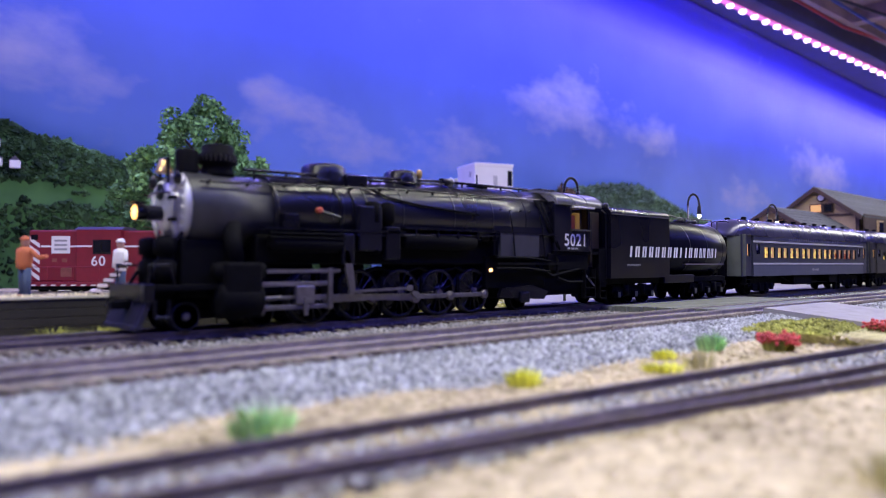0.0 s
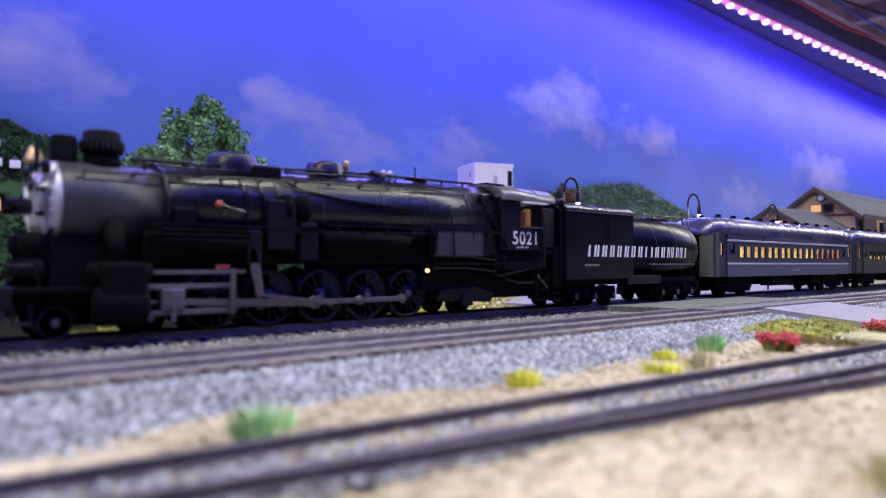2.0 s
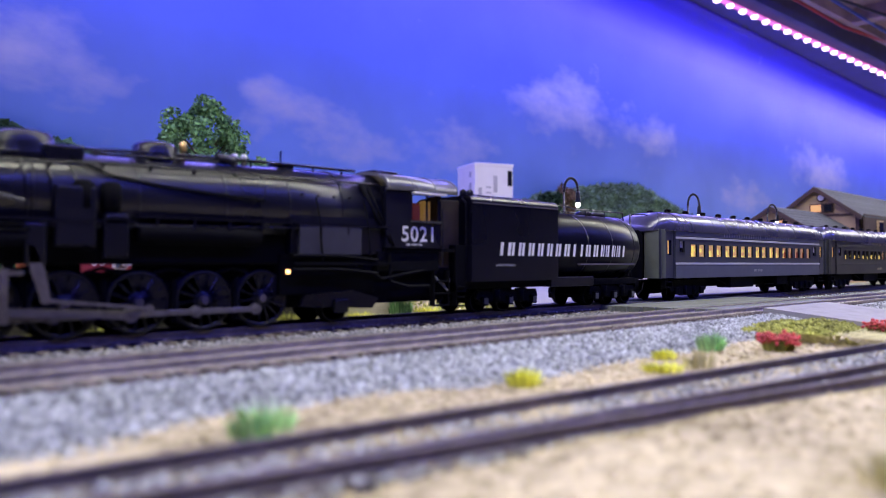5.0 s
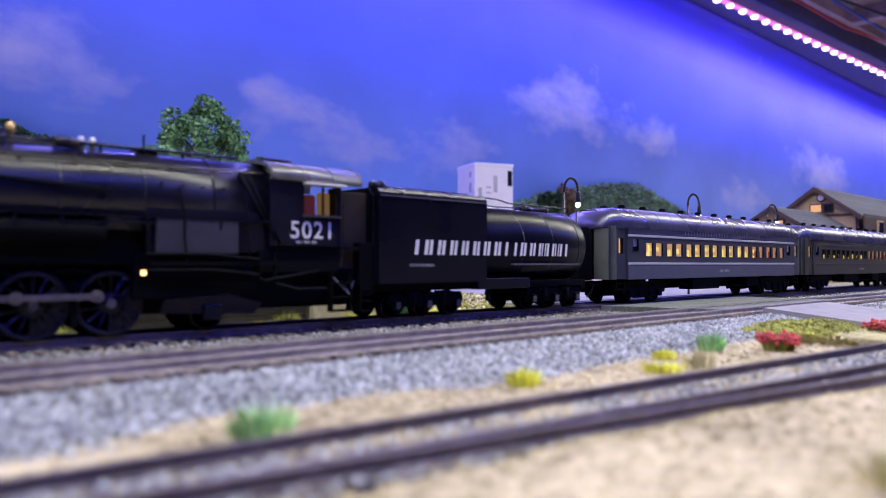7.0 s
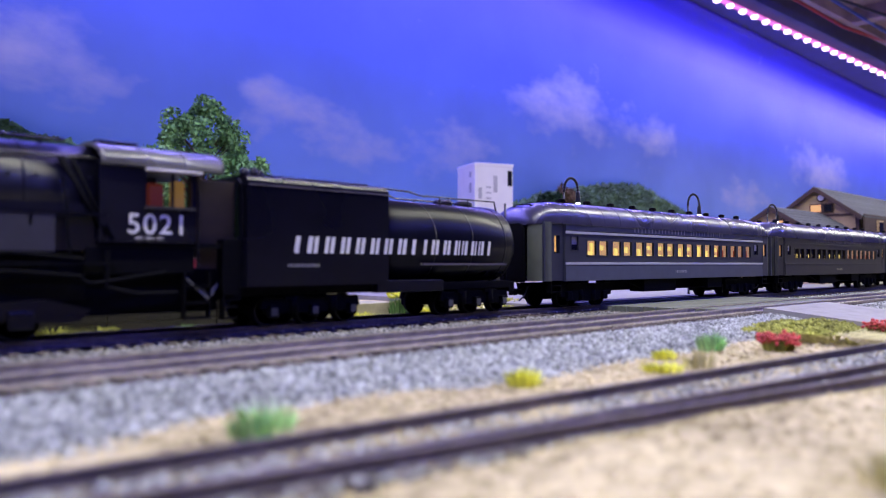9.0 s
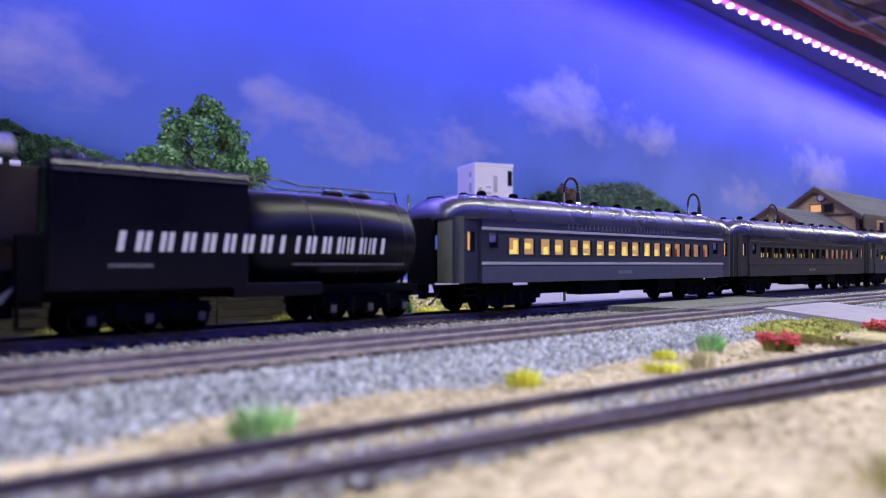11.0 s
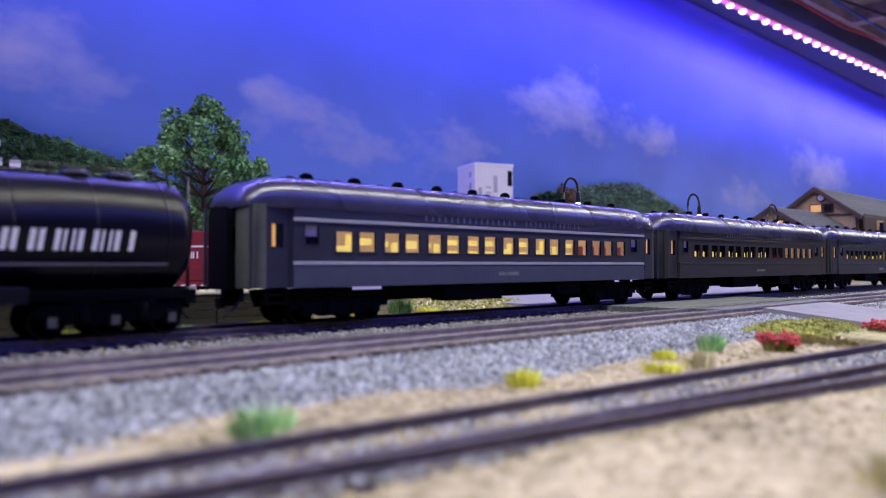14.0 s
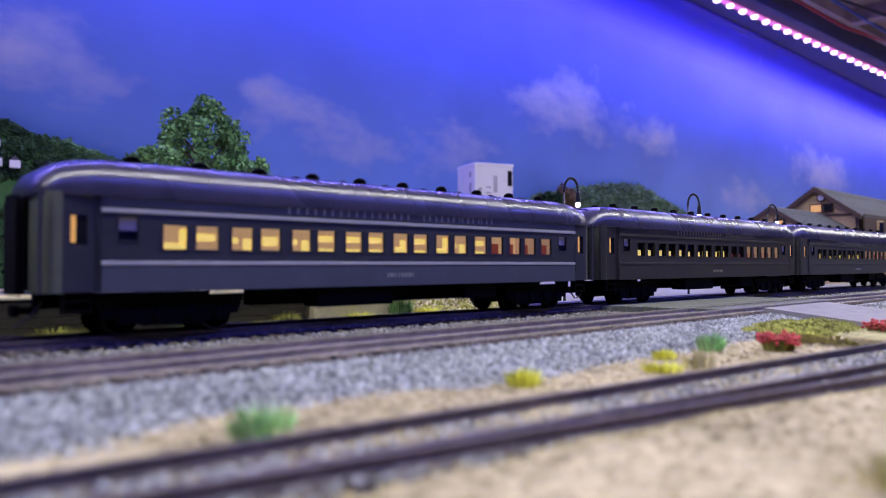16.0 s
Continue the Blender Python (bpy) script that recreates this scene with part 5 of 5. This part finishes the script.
    gr = [(x, y, -3.8 + 6.5 * math.exp(-((x - 285) / 40) ** 2 - ((y - 75) / 25) ** 2)) for x, y in zip(r2.uniform(205, 345, 3500), r2.uniform(30, 110, 3500))]
    stone_field("pale_gravel", "pale gravel bank behind the track", gr, 1.0, GRAVEL, "gravel")
    mb = [(x, y, -3.2 + 6.5 * math.exp(-((x - 285) / 40) ** 2 - ((y - 75) / 25) ** 2)) for x, y in zip(r2.uniform(225, 340, 1100), r2.uniform(30, 100, 1100))]
    stone_field("bank_moss", "olive moss scattered on the gravel bank", mb, 1.0, G_OLIVE, "moss")
    yg = [(x, y, -4.6) for x, y in zip(r2.uniform(-20, 240, 2600), r2.uniform(22, 42, 2600))]
    stone_field("gravel", "grey gravel between track and wall", yg, 0.9, STONE, "gravel")


build_plants()


def build_wall():
    w = thing("retaining_wall", "low dark boarded retaining wall behind the track", "wall", kind="structure")
    part("core", box(B(), -200, 166, 44.2, 62, -8, 8.6), CONCRETE, w)
    for i in range(9):
        for k in range(5):
            x0 = -200 + i * 40.6
            part("board", box(B(), x0 + 0.2, x0 + 40.4, 43.0, 44.4, -6.6 + k * 3.05, -3.7 + k * 3.05, 0.12), WALLBOARD, w)
    part("cap", box(B(), -200, 166, 42.6, 63, 8.6, 9.3, 0.2), CONCRETE, w)
    c = thing("concrete_abutment", "pale concrete end block of the retaining wall", "wall", kind="structure")
    part("pier", box(B(), 167, 181, 40.5, 64, -8, 9.4, 0.4), CONCRETE, c)
    part("block", box(B(), 181, 214, 43, 62, -8, 2.4, 0.4), CONCRETE, c)
    gr = np.random.default_rng(2)
    stone_field("wall_gravel", "white gravel lying on top of the wall", [(x, y, 9.4) for x, y in zip(gr.uniform(20, 160, 900), gr.uniform(46, 62, 900))], 0.7, GRAVEL, "gravel")


build_wall()


def figure(label, x, y, z, h, coat, legs, hat, turn, arm):
    """A small painted layout figure, one plain mesh."""
    bm = B()
    s = h / 20.0
    for sy in (-1, 1):
        rod(bm, (0.3 * sy, sy * 1.3 * s, 0), (0, sy * 1.0 * s, 9.4 * s), 1.0 * s, 1.35 * s, 10)
        box(bm, -1.0 * s, 2.0 * s, sy * 1.3 * s - 0.8 * s, sy * 1.3 * s + 0.8 * s, 0, 0.9 * s, 0.2)
    n_leg = len(bm.faces)
    lathe(bm, [(9 * s, 2.0 * s), (11 * s, 2.2 * s), (14.5 * s, 2.7 * s), (16 * s, 2.3 * s), (16.6 * s, 1.0 * s)], "z", 14)
    for sy in (-1, 1):
        if arm and sy < 0:
            rod(bm, (0, -2.6 * s, 15.4 * s), (0.5, -5.0 * s, 13 * s), 0.85 * s, 0.75 * s, 8)
            rod(bm, (0.5, -5.0 * s, 13 * s), (1.0, -8.4 * s, 13.4 * s), 0.75 * s, 0.6 * s, 8)
        else:
            rod(bm, (0, sy * 2.7 * s, 15.6 * s), (0.3, sy * 3.3 * s, 9.4 * s), 0.85 * s, 0.7 * s, 8)
    n_coat = len(bm.faces)
    lathe(bm, [(16.2 * s, 0.7 * s), (17 * s, 1.2 * s), (18.3 * s, 1.45 * s), (19.0 * s, 1.3 * s)], "z", 12)
    n_head = len(bm.faces)
    lathe(bm, [(18.8 * s, 1.75 * s), (19.2 * s, 1.6 * s), (20 * s, 1.1 * s), (20.3 * s, 0.2 * s)], "z", 12)
    bm.faces.ensure_lookup_table()
    for i, f in enumerate(bm.faces):
        f.material_index = 0 if i < n_leg else 1 if i < n_coat else 2 if i < n_head else 3
    ob = part("figurine", bm, legs)
    for m in (coat, SKIN, hat):
        ob.data.materials.append(m)
    ob.matrix_basis = pose(x * MM, y * MM, z * MM, 0, 0, turn)
    return tagged(ob, label, "figurine", "layout figurines")


def stairs():
    t = thing("wooden_stairs", "small pale wooden stairs on top of the wall", "stairs", pose(0.0822, 0.054, 0.0093, 0, 0, -20))
    for s in (-1, 1):
        prism_pts = [(0, 0), (2.2, 0), (12.4, 10.6), (12.4, 12.4), (10.8, 12.0)]
        part("stringer", prism(B(), prism_pts, "y", s * 2.6 - 0.3, s * 2.6 + 0.3), BROWN, t)
    for i in range(6):
        part("tread", box(B(), 0.2 + i * 2.0, 3.4 + i * 2.0, -4.4, 4.4, 0.9 + i * 1.9, 2.0 + i * 1.9, 0.1), STAIRW, t)
    return t


STAIRW = mat("grey_wood_tread", (0.72, 0.64, 0.62), 0.8, var=0.25, scale=300)


def diesel():
    t = thing("diesel_locomotive", "dark red diesel locomotive with white stripes and number", "locomotive", pose(0.1531, 0.4403, -0.002, 0, 0, -42.7))
    part("hood", box(B(), 2, 44, -11, 11, 8, 50, 1.4), RED, t)
    part("hood", box(B(), 76, 186, -10.5, 10.5, 8, 49.6, 1.4), RED, t)
    cab = part("cab", box(B(), 42, 78, -14.6, 14.6, 8, 50.5, 0.8), RED, t)
    part("cab_roof", loft(B(), [[(x, -14.9, 50), (x, -9, 52.6), (x, 9, 52.6), (x, 14.9, 50)] for x in (41, 79)]), REDROOF, cab, "dark navy cab roof")
    for a, b in ((56.5, 62.4), (63.2, 69.2)):
        part("cab_window", box(B(), a, b, -15.0, -14.4, 31.5, 41, 0.3), GLASS, cab)
    part("window_frame", box(B(), 55.6, 70, -14.85, -14.5, 30.4, 42.0), BLACK, cab)
    part("sill", box(B(), -3, 190, -15, 15, 4.6, 8.2, 0.4), RED, t)
    ss = B()
    for i in range(24):
        x = -2 + i * 8
        prism(ss, [(x, 4.9), (x + 4, 4.9), (x + 5, 6.0), (x + 1, 6.0)], "y", -15.2, -15.0)
    part("sill_stripe", ss, WHITE, t)
    for x0, x1, y in ((12, 41.5, -11.2), (78.5, 184, -10.7)):
        part("hood_stripe", box(B(), x0, x1, y - 0.1, y + 0.1, 36.0, 37.4), WHITE, t)
    part("hood_stripe", box(B(), 42, 55, -14.8, -14.6, 36.0, 37.4), WHITE, t)
    dg = B()
    for i in range(5):
        z = 9 + i * 6.6
        prism(dg, [(2.6, z + 6), (2.6, z + 9.4), (11, z + 3.4), (11, z)], "y", -11.25, -11.05)
    part("nose_stripe", dg, WHITE, t, "white diagonal nose stripes")
    em = B()
    box(em, 20.5, 35.5, -11.25, -11.05, 31, 45)
    part("emblem", em, WHITE, t, "pale square emblem")
    eb = B()
    for z in (33.5, 37, 40.5):
        box(eb, 23, 33, -11.4, -11.25, z, z + 1.6)
    part("emblem_bar", eb, GREYLET, t)
    part("number_board", box(B(), 4, 9.5, -11.3, -11.0, 42, 46), BLACK, t)
    lettering("road_number", "60", 11.0, WHITE, t, pose(0.060, -0.01475, 0.0245, 90, 0, 0))
    letter_bars("lettering_bar", (5, 4.4, 4.4, 4.4, 4.4, 4.4, 4.4), 5.4, 4.6, WHITE, t, 104, -10.8, 27, 0.28)
    for x in (28, 88, 110, 150):
        part("louvre", box(B(), x, x + 9, -11.15, -10.4, 12, 19.5, 0.3), LOUV, t)
    for x in (22, 30):
        part("louvre", box(B(), x - 1, x + 3, -11.2, -10.8, 24, 27), LOUV, t)
    for x in (26, 160):
        part("truck", box(B(), x - 22, x + 22, -13, 13, 1.6, 5.6, 0.6), DULL, t)
        for a in (-13, 13):
            w = B()
            for s in (-1, 1):
                lathe(w, [(s * 7, 5.4), (s * 7.6, 5.4), (s * 7.8, 5.0), (s * 9.8, 5.0), (s * 9.9, 0.2)], "y", 20, (x + a, 0, 5.0))
            part("wheelset", w, DULL, t)
    part("fuel_tank", box(B(), 62, 122, -11, 11, 1.5, 7.5, 1.5), DULL, t)
    part("exhaust_stack", box(B(), 120, 126, -3, 3, 49, 53, 0.4), BLACK, t)
    for i in range(10):
        x = -2 + i * 21
        part("stanchion", rod(B(), (x, -14.6, 8), (x, -14.6, 20), 0.35, n=6), RED, t)
    part("handrail", rod(B(), (-2, -14.6, 20), (187, -14.6, 20), 0.35, n=6), RED, t)
    rail = thing("siding_track", "siding track under the red diesel", "railway track", pose(0.148, 0.445, -0.002, 0, 0, -42.7), kind="structure")
    for y in (-8.25, 8.25):
        part("rail", box(B(), -250, 290, y - 0.5, y + 0.5, -2.5, 0), RAIL, rail)
    for i in range(48):
        part("tie", box(B(), -120 + i * 7, -117.4 + i * 7, -15, 15, -4, -2.5), TIE, rail)
    return t


LOUV = mat("louvre_red_brown", (0.22, 0.07, 0.05), 0.6, var=0.2, scale=300)


def leafy(name, centres, spread, count, size, material, parent, seed):
    """Many small bent leaves round cluster centres, one mesh."""
    rng = np.random.default_rng(seed)
    vs, fs = [], []
    for i in range(count):
        c = centres[rng.integers(len(centres))]
        d = rng.normal(0, 1, 3)
        d /= np.linalg.norm(d)
        p = np.array(c[:3]) + d * (c[3] if len(c) > 3 else spread) * rng.uniform(0.55, 1.05)
        u = rng.normal(0, 1, 3)
        u /= np.linalg.norm(u)
        v = np.cross(u, d + rng.normal(0, 0.5, 3))
        v /= np.linalg.norm(v) + 1e-6
        s = size * rng.uniform(0.55, 1.2)
        k = len(vs)
        vs += [p - u * s, p + v * s * 0.6 + d * s * 0.15, p + u * s, p - v * s * 0.6 + d * s * 0.15]
        fs += [(k, k + 1, k + 2), (k, k + 2, k + 3)]
    me = fast_mesh(name, (np.array(vs) * MM).tolist(), fs, material)
    ob = new(name, me)
    ob.parent = parent
    return ob


def tree():
    t = thing("tree", "leafy green tree with an uneven crown", "tree", pose(0.289, 0.42, -0.005))
    bm = B()
    rod(bm, (0, 0, 0), (1.5, 0, 50), 5, 3.6, 10)
    rod(bm, (1.5, 0, 50), (-1, 2, 130), 3.6, 1.0, 8)
    rng = random.Random(11)
    cents = []
    levels = ((62, 58, 10), (78, 66, 13), (94, 68, 14), (110, 62, 14), (124, 54, 12), (138, 43, 9), (150, 27, 6), (160, 19, 4), (167, 12, 3))
    for z, r, k in levels:
        for i in range(k):
            a = 2 * math.pi * i / k + rng.uniform(-0.4, 0.4)
            q = r * rng.uniform(0.55, 1.08)
            cents.append((q * math.cos(a), q * math.sin(a), z + rng.uniform(-7, 7), rng.uniform(7, 12)))
            if q > 14:
                rod(bm, (0, 0, z * 0.8), (q * 0.85 * math.cos(a), q * 0.85 * math.sin(a), z - 3), 1.3, 0.4, 5)
    part("trunk", bm, BARK, t)
    leafy("crown", cents, 9, 15000, 2.7, LEAF, t, 3)
    return t


def relief_hill(name, label, x0, x1, top, y, material, clump_mat, count, size, seed, bare=None):
    """A wooded hill in low relief before the sky; top: height in mm at x in mm."""
    vs, fs = [], []
    nx, nz = 70, 22
    for i in range(nx + 1):
        x = x0 + (x1 - x0) * i / nx
        for k in range(nz + 1):
            f = k / nz
            z = -8 + (top(x) + 8) * math.sin(f * math.pi / 2)
            vs.append((x * MM, (y + 12 * f) * MM, z * MM))
    for i in range(nx):
        for k in range(nz):
            a = i * (nz + 1) + k
            fs.append((a, a + nz + 1, a + nz + 2, a + 1))
    me = fast_mesh(name, vs, fs, material)
    for p in me.polygons:
        p.use_smooth = True
    ob = tagged(new(name, me), label, "hill", kind="structure")
    rng = np.random.default_rng(seed)
    spots = []
    while len(spots) < count:
        x = rng.uniform(x0, x1)
        f = rng.uniform(0, 1) ** 0.7
        z = -8 + (top(x) + 8) * math.sin(f * math.pi / 2)
        if bare and bare(x, z):
            continue
        spots.append((x, y + 12 * f - 1.5, z + rng.uniform(-1, 2.2)))
    grown = [(p[0], p[1] + 2, p[2]) for p in spots[::4]]
    stone_field(name + "_crowns", label + ", its large tree crowns", grown, size * 2.3, clump_mat, "woods")
    w = stone_field(name + "_woods", label + ", its trees", spots, size, clump_mat, "woods")
    return ob


def lamp_post(x):
    t = thing("street_lamp", "black gooseneck street lamp with a glowing bulb", "street lamp", pose(x, 0.035, -0.004, 0, 0, -42.7), "street lamps")
    bm = B()
    lathe(bm, [(0, 1.6), (1.5, 1.4), (2, 0.8), (66, 0.55)], "z", 10)
    part("post", bm, BLACK, t)
    pts = [(4.0 - 4.0 * math.cos(a), 0, 66 + 8.0 * math.sin(a) ** 0.9) for a in [math.pi * i / 14 for i in range(15)]]
    part("gooseneck", tube(B(), pts, 0.75, 8), BLACK, t)
    part("shade", lathe(B(), [(66.5, 0.8), (65, 1.2), (61.5, 1.4), (60.4, 1.7), (59.8, 1.7)], "z", 14, (8.0, 0, 0)), BLACK, t)
    part("bulb", lathe(B(), [(59.7, 1.2), (58.4, 1.35), (57.4, 1.0), (57.0, 0.1)], "z", 12, (8.0, 0, 0)), LAMPGLOW, t, "glowing white bulb")
    return t


def gable_house(parent, x0, x1, yc, half, ze, zp, over):
    bm = B()
    out = [(yc - half, -4), (yc + half, -4), (yc + half, ze), (yc, zp - 1.5), (yc - half, ze)]
    prism(bm, out, "x", x0, x1)
    part("wall", bm, CREAM, parent)
    k = (zp - ze) / half
    for s in (-1, 1):
        rows = 9
        for i in range(rows):
            a, b = (half + over) * i / rows, (half + over) * (i + 1) / rows + 0.6
            z0, z1 = zp - k * a, zp - k * b
            sl = B()
            prism(sl, [(yc + s * a, z0), (yc + s * b, z1), (yc + s * b, z1 + 1.6), (yc + s * a, z0 + 1.1)], "x", x0 - over, x1 + over)
            part("roof_course", sl, SHINGLE, parent)
        br = B()
        prism(br, [(yc, zp - 4.6), (yc + s * (half + over), zp - k * (half + over) - 4.6), (yc + s * (half + over), zp - k * (half + over) + 1.0), (yc, zp + 1.0)], "x", x0 - over - 1.4, x0 - over + 0.6)
        part("barge_board", br, BROWN, parent)
    part("belt_board", box(B(), x0 - 1.2, x0, yc - half - 0.5, yc + half + 0.5, ze - 3, ze - 0.4), BROWN, parent)
    for s in (-1, 1):
        part("corner_board", box(B(), x0 - 1.0, x0 + 4, yc + s * half - 2, yc + s * half + 2, -4, ze), BROWN, parent)


def station():
    t = thing("station_house", "cream station house with brown trim and grey roofs", "house")
    gable_house(t, 945, 1250, 118, 46, 82, 115, 7)
    gable_house(t, 806, 945, 114, 50, 52, 83, 6)
    for y0, y1, m in ((100, 108.5, GLASS), (112, 124, LITWIN)):
        w = part("window", box(B(), 942.5, 945, y0 - 1.5, y1 + 1.5, 83.4, 95), BROWN, t)
        part("pane", box(B(), 941.8, 942.6, y0, y1, 85, 93.5), m, w, "lamp-lit pane")
    w = part("window", lathe(B(), [(942.2, 5), (945, 5)], "x", 16, (0, 112, 102)), BROWN, t)
    part("pane", lathe(B(), [(941.8, 3.6), (942.4, 3.6)], "x", 16, (0, 112, 102)), PALE, w)
    w = part("window", box(B(), 803.5, 806, 100, 112, 56, 70), BROWN, t)
    part("pane", box(B(), 802.8, 803.6, 102, 110, 58, 68), LITWIN, w, "lamp-lit pane")
    part("side_trim", box(B(), 945, 1250, 64.6, 66, 40, 80), BROWN, t)
    for x in (990, 1040, 1090, 1140, 1190):
        w = part("window", box(B(), x, x + 18, 62.5, 64.6, 50, 74), CREAM, t)
        part("pane", box(B(), x + 2, x + 16, 61.8, 62.6, 52, 72), GLASS, w)
    return t


LITWIN = mat("lit_station_pane", (0.7, 0.4, 0.15), 0.6, emit=(1.0, 0.5, 0.14), power=0.55)


def white_building():
    t = thing("white_building", "plain white blocky building with dark slot windows", "building", pose(0.727, 0.50, -0.004, 0, 0, -20))
    part("block", box(B(), 0, 62, -1, 60, 0, 168, 1.0), PALE, t)
    part("parapet", box(B(), -0.6, 62.6, -1.6, 60.6, 165, 170, 0.6), PALE, t)
    part("slot_window", box(B(), 53, 60, -1.9, -0.8, 138, 160), GLASS, t)
    part("slot_window", box(B(), 30, 36, -1.9, -0.8, 128, 152), GREYW, t)
    part("slot_window", box(B(), 6, 11, -1.9, -0.8, 118, 134), GREYW, t)
    for z in (118, 126, 134):
        part("sign_bar", box(B(), 18, 26, -1.6, -0.9, z, z + 2.2), GREYW, t)
    part("side_bar", box(B(), -0.9, -0.2, 10, 16, 150, 158), GREYW, t)
    part("side_bar", box(B(), -0.9, -0.2, 10, 16, 128, 142), GREYW, t)
    return t


GREYW = mat("grey_print", (0.40, 0.39, 0.40), 0.7)


def build_scenery():
    figure("small painted workman in orange vest on the wall", 62, 58, 9.3, 20.5, ORANGE, JEANS, ORANGE, 30, True)
    figure("small painted workman in white shirt and cap", 95, 62, 9.3, 20.5, PALE, JEANS, PALE, 200, False)
    stairs()
    diesel()
    tree()

    def left_top(x):
        return np.interp(x, (-600, -100, 60, 160, 225, 290, 360, 480, 620), (222, 207, 186, 160, 145, 130, 104, 64, 16)) + 4 * noise.noise(Vector((x / 30, 0, 1)))

    def far_top(x):
        return np.interp(x, (900, 1000, 1080, 1150, 1230, 1290, 1340, 1400, 1480, 1540, 1620, 1700), (105, 140, 150, 165, 178, 184, 182, 170, 148, 132, 120, 100)) + 4 * noise.noise(Vector((x / 40, 0, 2)))
    relief_hill("hill", "dark green wooded hill with a meadow", -600, 620, left_top, 596, MEADOW, HILLTREE, 24000, 2.3, 7,
                lambda x, z: (-80 < x < 275 and 74 + 0.03 * x < z < 108 - 0.02 * x and noise.noise(Vector((x / 24, z / 10, 5))) < 0.42))
    relief_hill("far_hill", "hazy green hill in the distance", 900, 1700, far_top, 604, FARHILL, FARHILL, 7000, 3.6, 8)
    for x, z in ((150, 120), (166, 119), (148, 139)):
        h = thing("farmhouse", "tiny white farmhouse with dark roof on the hill", "house", pose(x * MM, 0.592, z * MM, 0, 0, -20), "hill farmhouses")
        part("wall", box(B(), 0, 9, -3, 4, -3, 4.5), PALE, h)
        part("roof", prism(B(), [(-0.9, 4.2), (9.9, 4.2), (4.5, 9.4)], "y", -2.6, 5), REDROOF, h)
    ab = thing("autumn_tree", "small brown autumn tree before the far hill", "tree", pose(1.035, 0.57, 0.0))
    part("trunk", rod(B(), (0, 0, -5), (0, 0, 130), 2.4, 1.4, 8), BARK, ab)
    rng = random.Random(2)
    leafy("crown", [(rng.uniform(-16, 16), rng.uniform(-8, 8), rng.uniform(115, 158), 8) for _ in range(16)], 8, 700, 4.5, AUTUMN, ab, 6)
    ab2 = thing("autumn_tree", "small olive green tree before the far hill", "tree", pose(0.985, 0.57, 0.0))
    part("trunk", rod(B(), (0, 0, -5), (0, 0, 120), 2.4, 1.4, 8), BARK, ab2)
    leafy("crown", [(rng.uniform(-22, 22), rng.uniform(-8, 8), rng.uniform(105, 142), 8) for _ in range(18)], 8, 800, 4.5, HILLTREE, ab2, 9)
    for x in (0.332, 0.474, 0.606):
        lamp_post(x)
    station()
    white_building()


build_scenery()


def motions():
    times = [i * 0.5 for i in range(33)]
    for vehicle, x in [(ENGINE, 0.0), (TENDER, 0.0)] + [(c, 0.2452 * i) for i, c in enumerate(COACHES)]:
        walk(vehicle, [(t, pose(along(t) + x, 0, 0)) for t in times])
    fine = [i / 6 for i in range(97)]
    for ob, x, z, r in WHEELS:
        big = abs(r - ROLL) < 0.01
        off = DRIVE_PHASE if big else 0.0
        walk(ob, [(t, pose(x * MM, 0, z * MM, 0, -math.degrees((along(0) - along(t)) / (r * MM)) - off, 0)) for t in fine])
    rows = {k: [] for k in GEAR}
    for t in fine:
        # pin angle, from straight up, turning to the left as seen from the near side
        a = (along(0) - along(t)) / (ROLL * MM) + math.radians(DRIVE_PHASE)
        dx, dz = -CRANK * math.sin(a), CRANK * math.cos(a)
        rows["side_rod"].append((t, pose(dx * MM, 0, (ROLL + dz) * MM)))
        px, pz = DRIVERS[2] + dx, ROLL + dz
        cx = px - math.sqrt(MAIN ** 2 - (pz - ROLL) ** 2)
        tilt = math.degrees(math.atan2(pz - ROLL, px - cx))
        # return crank sets the eccentric pin a quarter turn ahead
        ex, ez = DRIVERS[2] - 2.2 * math.cos(a), ROLL - 2.2 * math.sin(a)
        lx, lz = -316.0, 22.5
        swing = math.degrees(math.atan2(ex - ECC - (lx + 0.0), 12.0)) if abs(ex - ECC - lx) < 11 else 0.0
        fx, fz = lx + 12 * math.sin(math.radians(swing)), lz - 12 * math.cos(math.radians(swing))
        et = math.degrees(math.atan2(ez - fz, ex - fx))
        for k in ("near", "far"):
            rows["main_rod_" + k].append((t, pose(cx * MM, 0, ROLL * MM, 0, -tilt, 0)))
            rows["crosshead_" + k].append((t, pose(cx * MM, 0, ROLL * MM)))
            rows["eccentric_rod_" + k].append((t, pose(fx * MM, 0, fz * MM, 0, -et, 0)))
            rows["link_" + k].append((t, pose(lx * MM, 0, lz * MM, 0, -swing, 0)))
            aim = math.degrees(math.atan2(ex - px, ez - pz))
            rows["crank_" + k].append((t, pose(px * MM, 0, pz * MM, 0, aim, 0)))
    for k, ob in GEAR.items():
        walk(ob, rows[k])


DRIVE_PHASE = 252.4
motions()
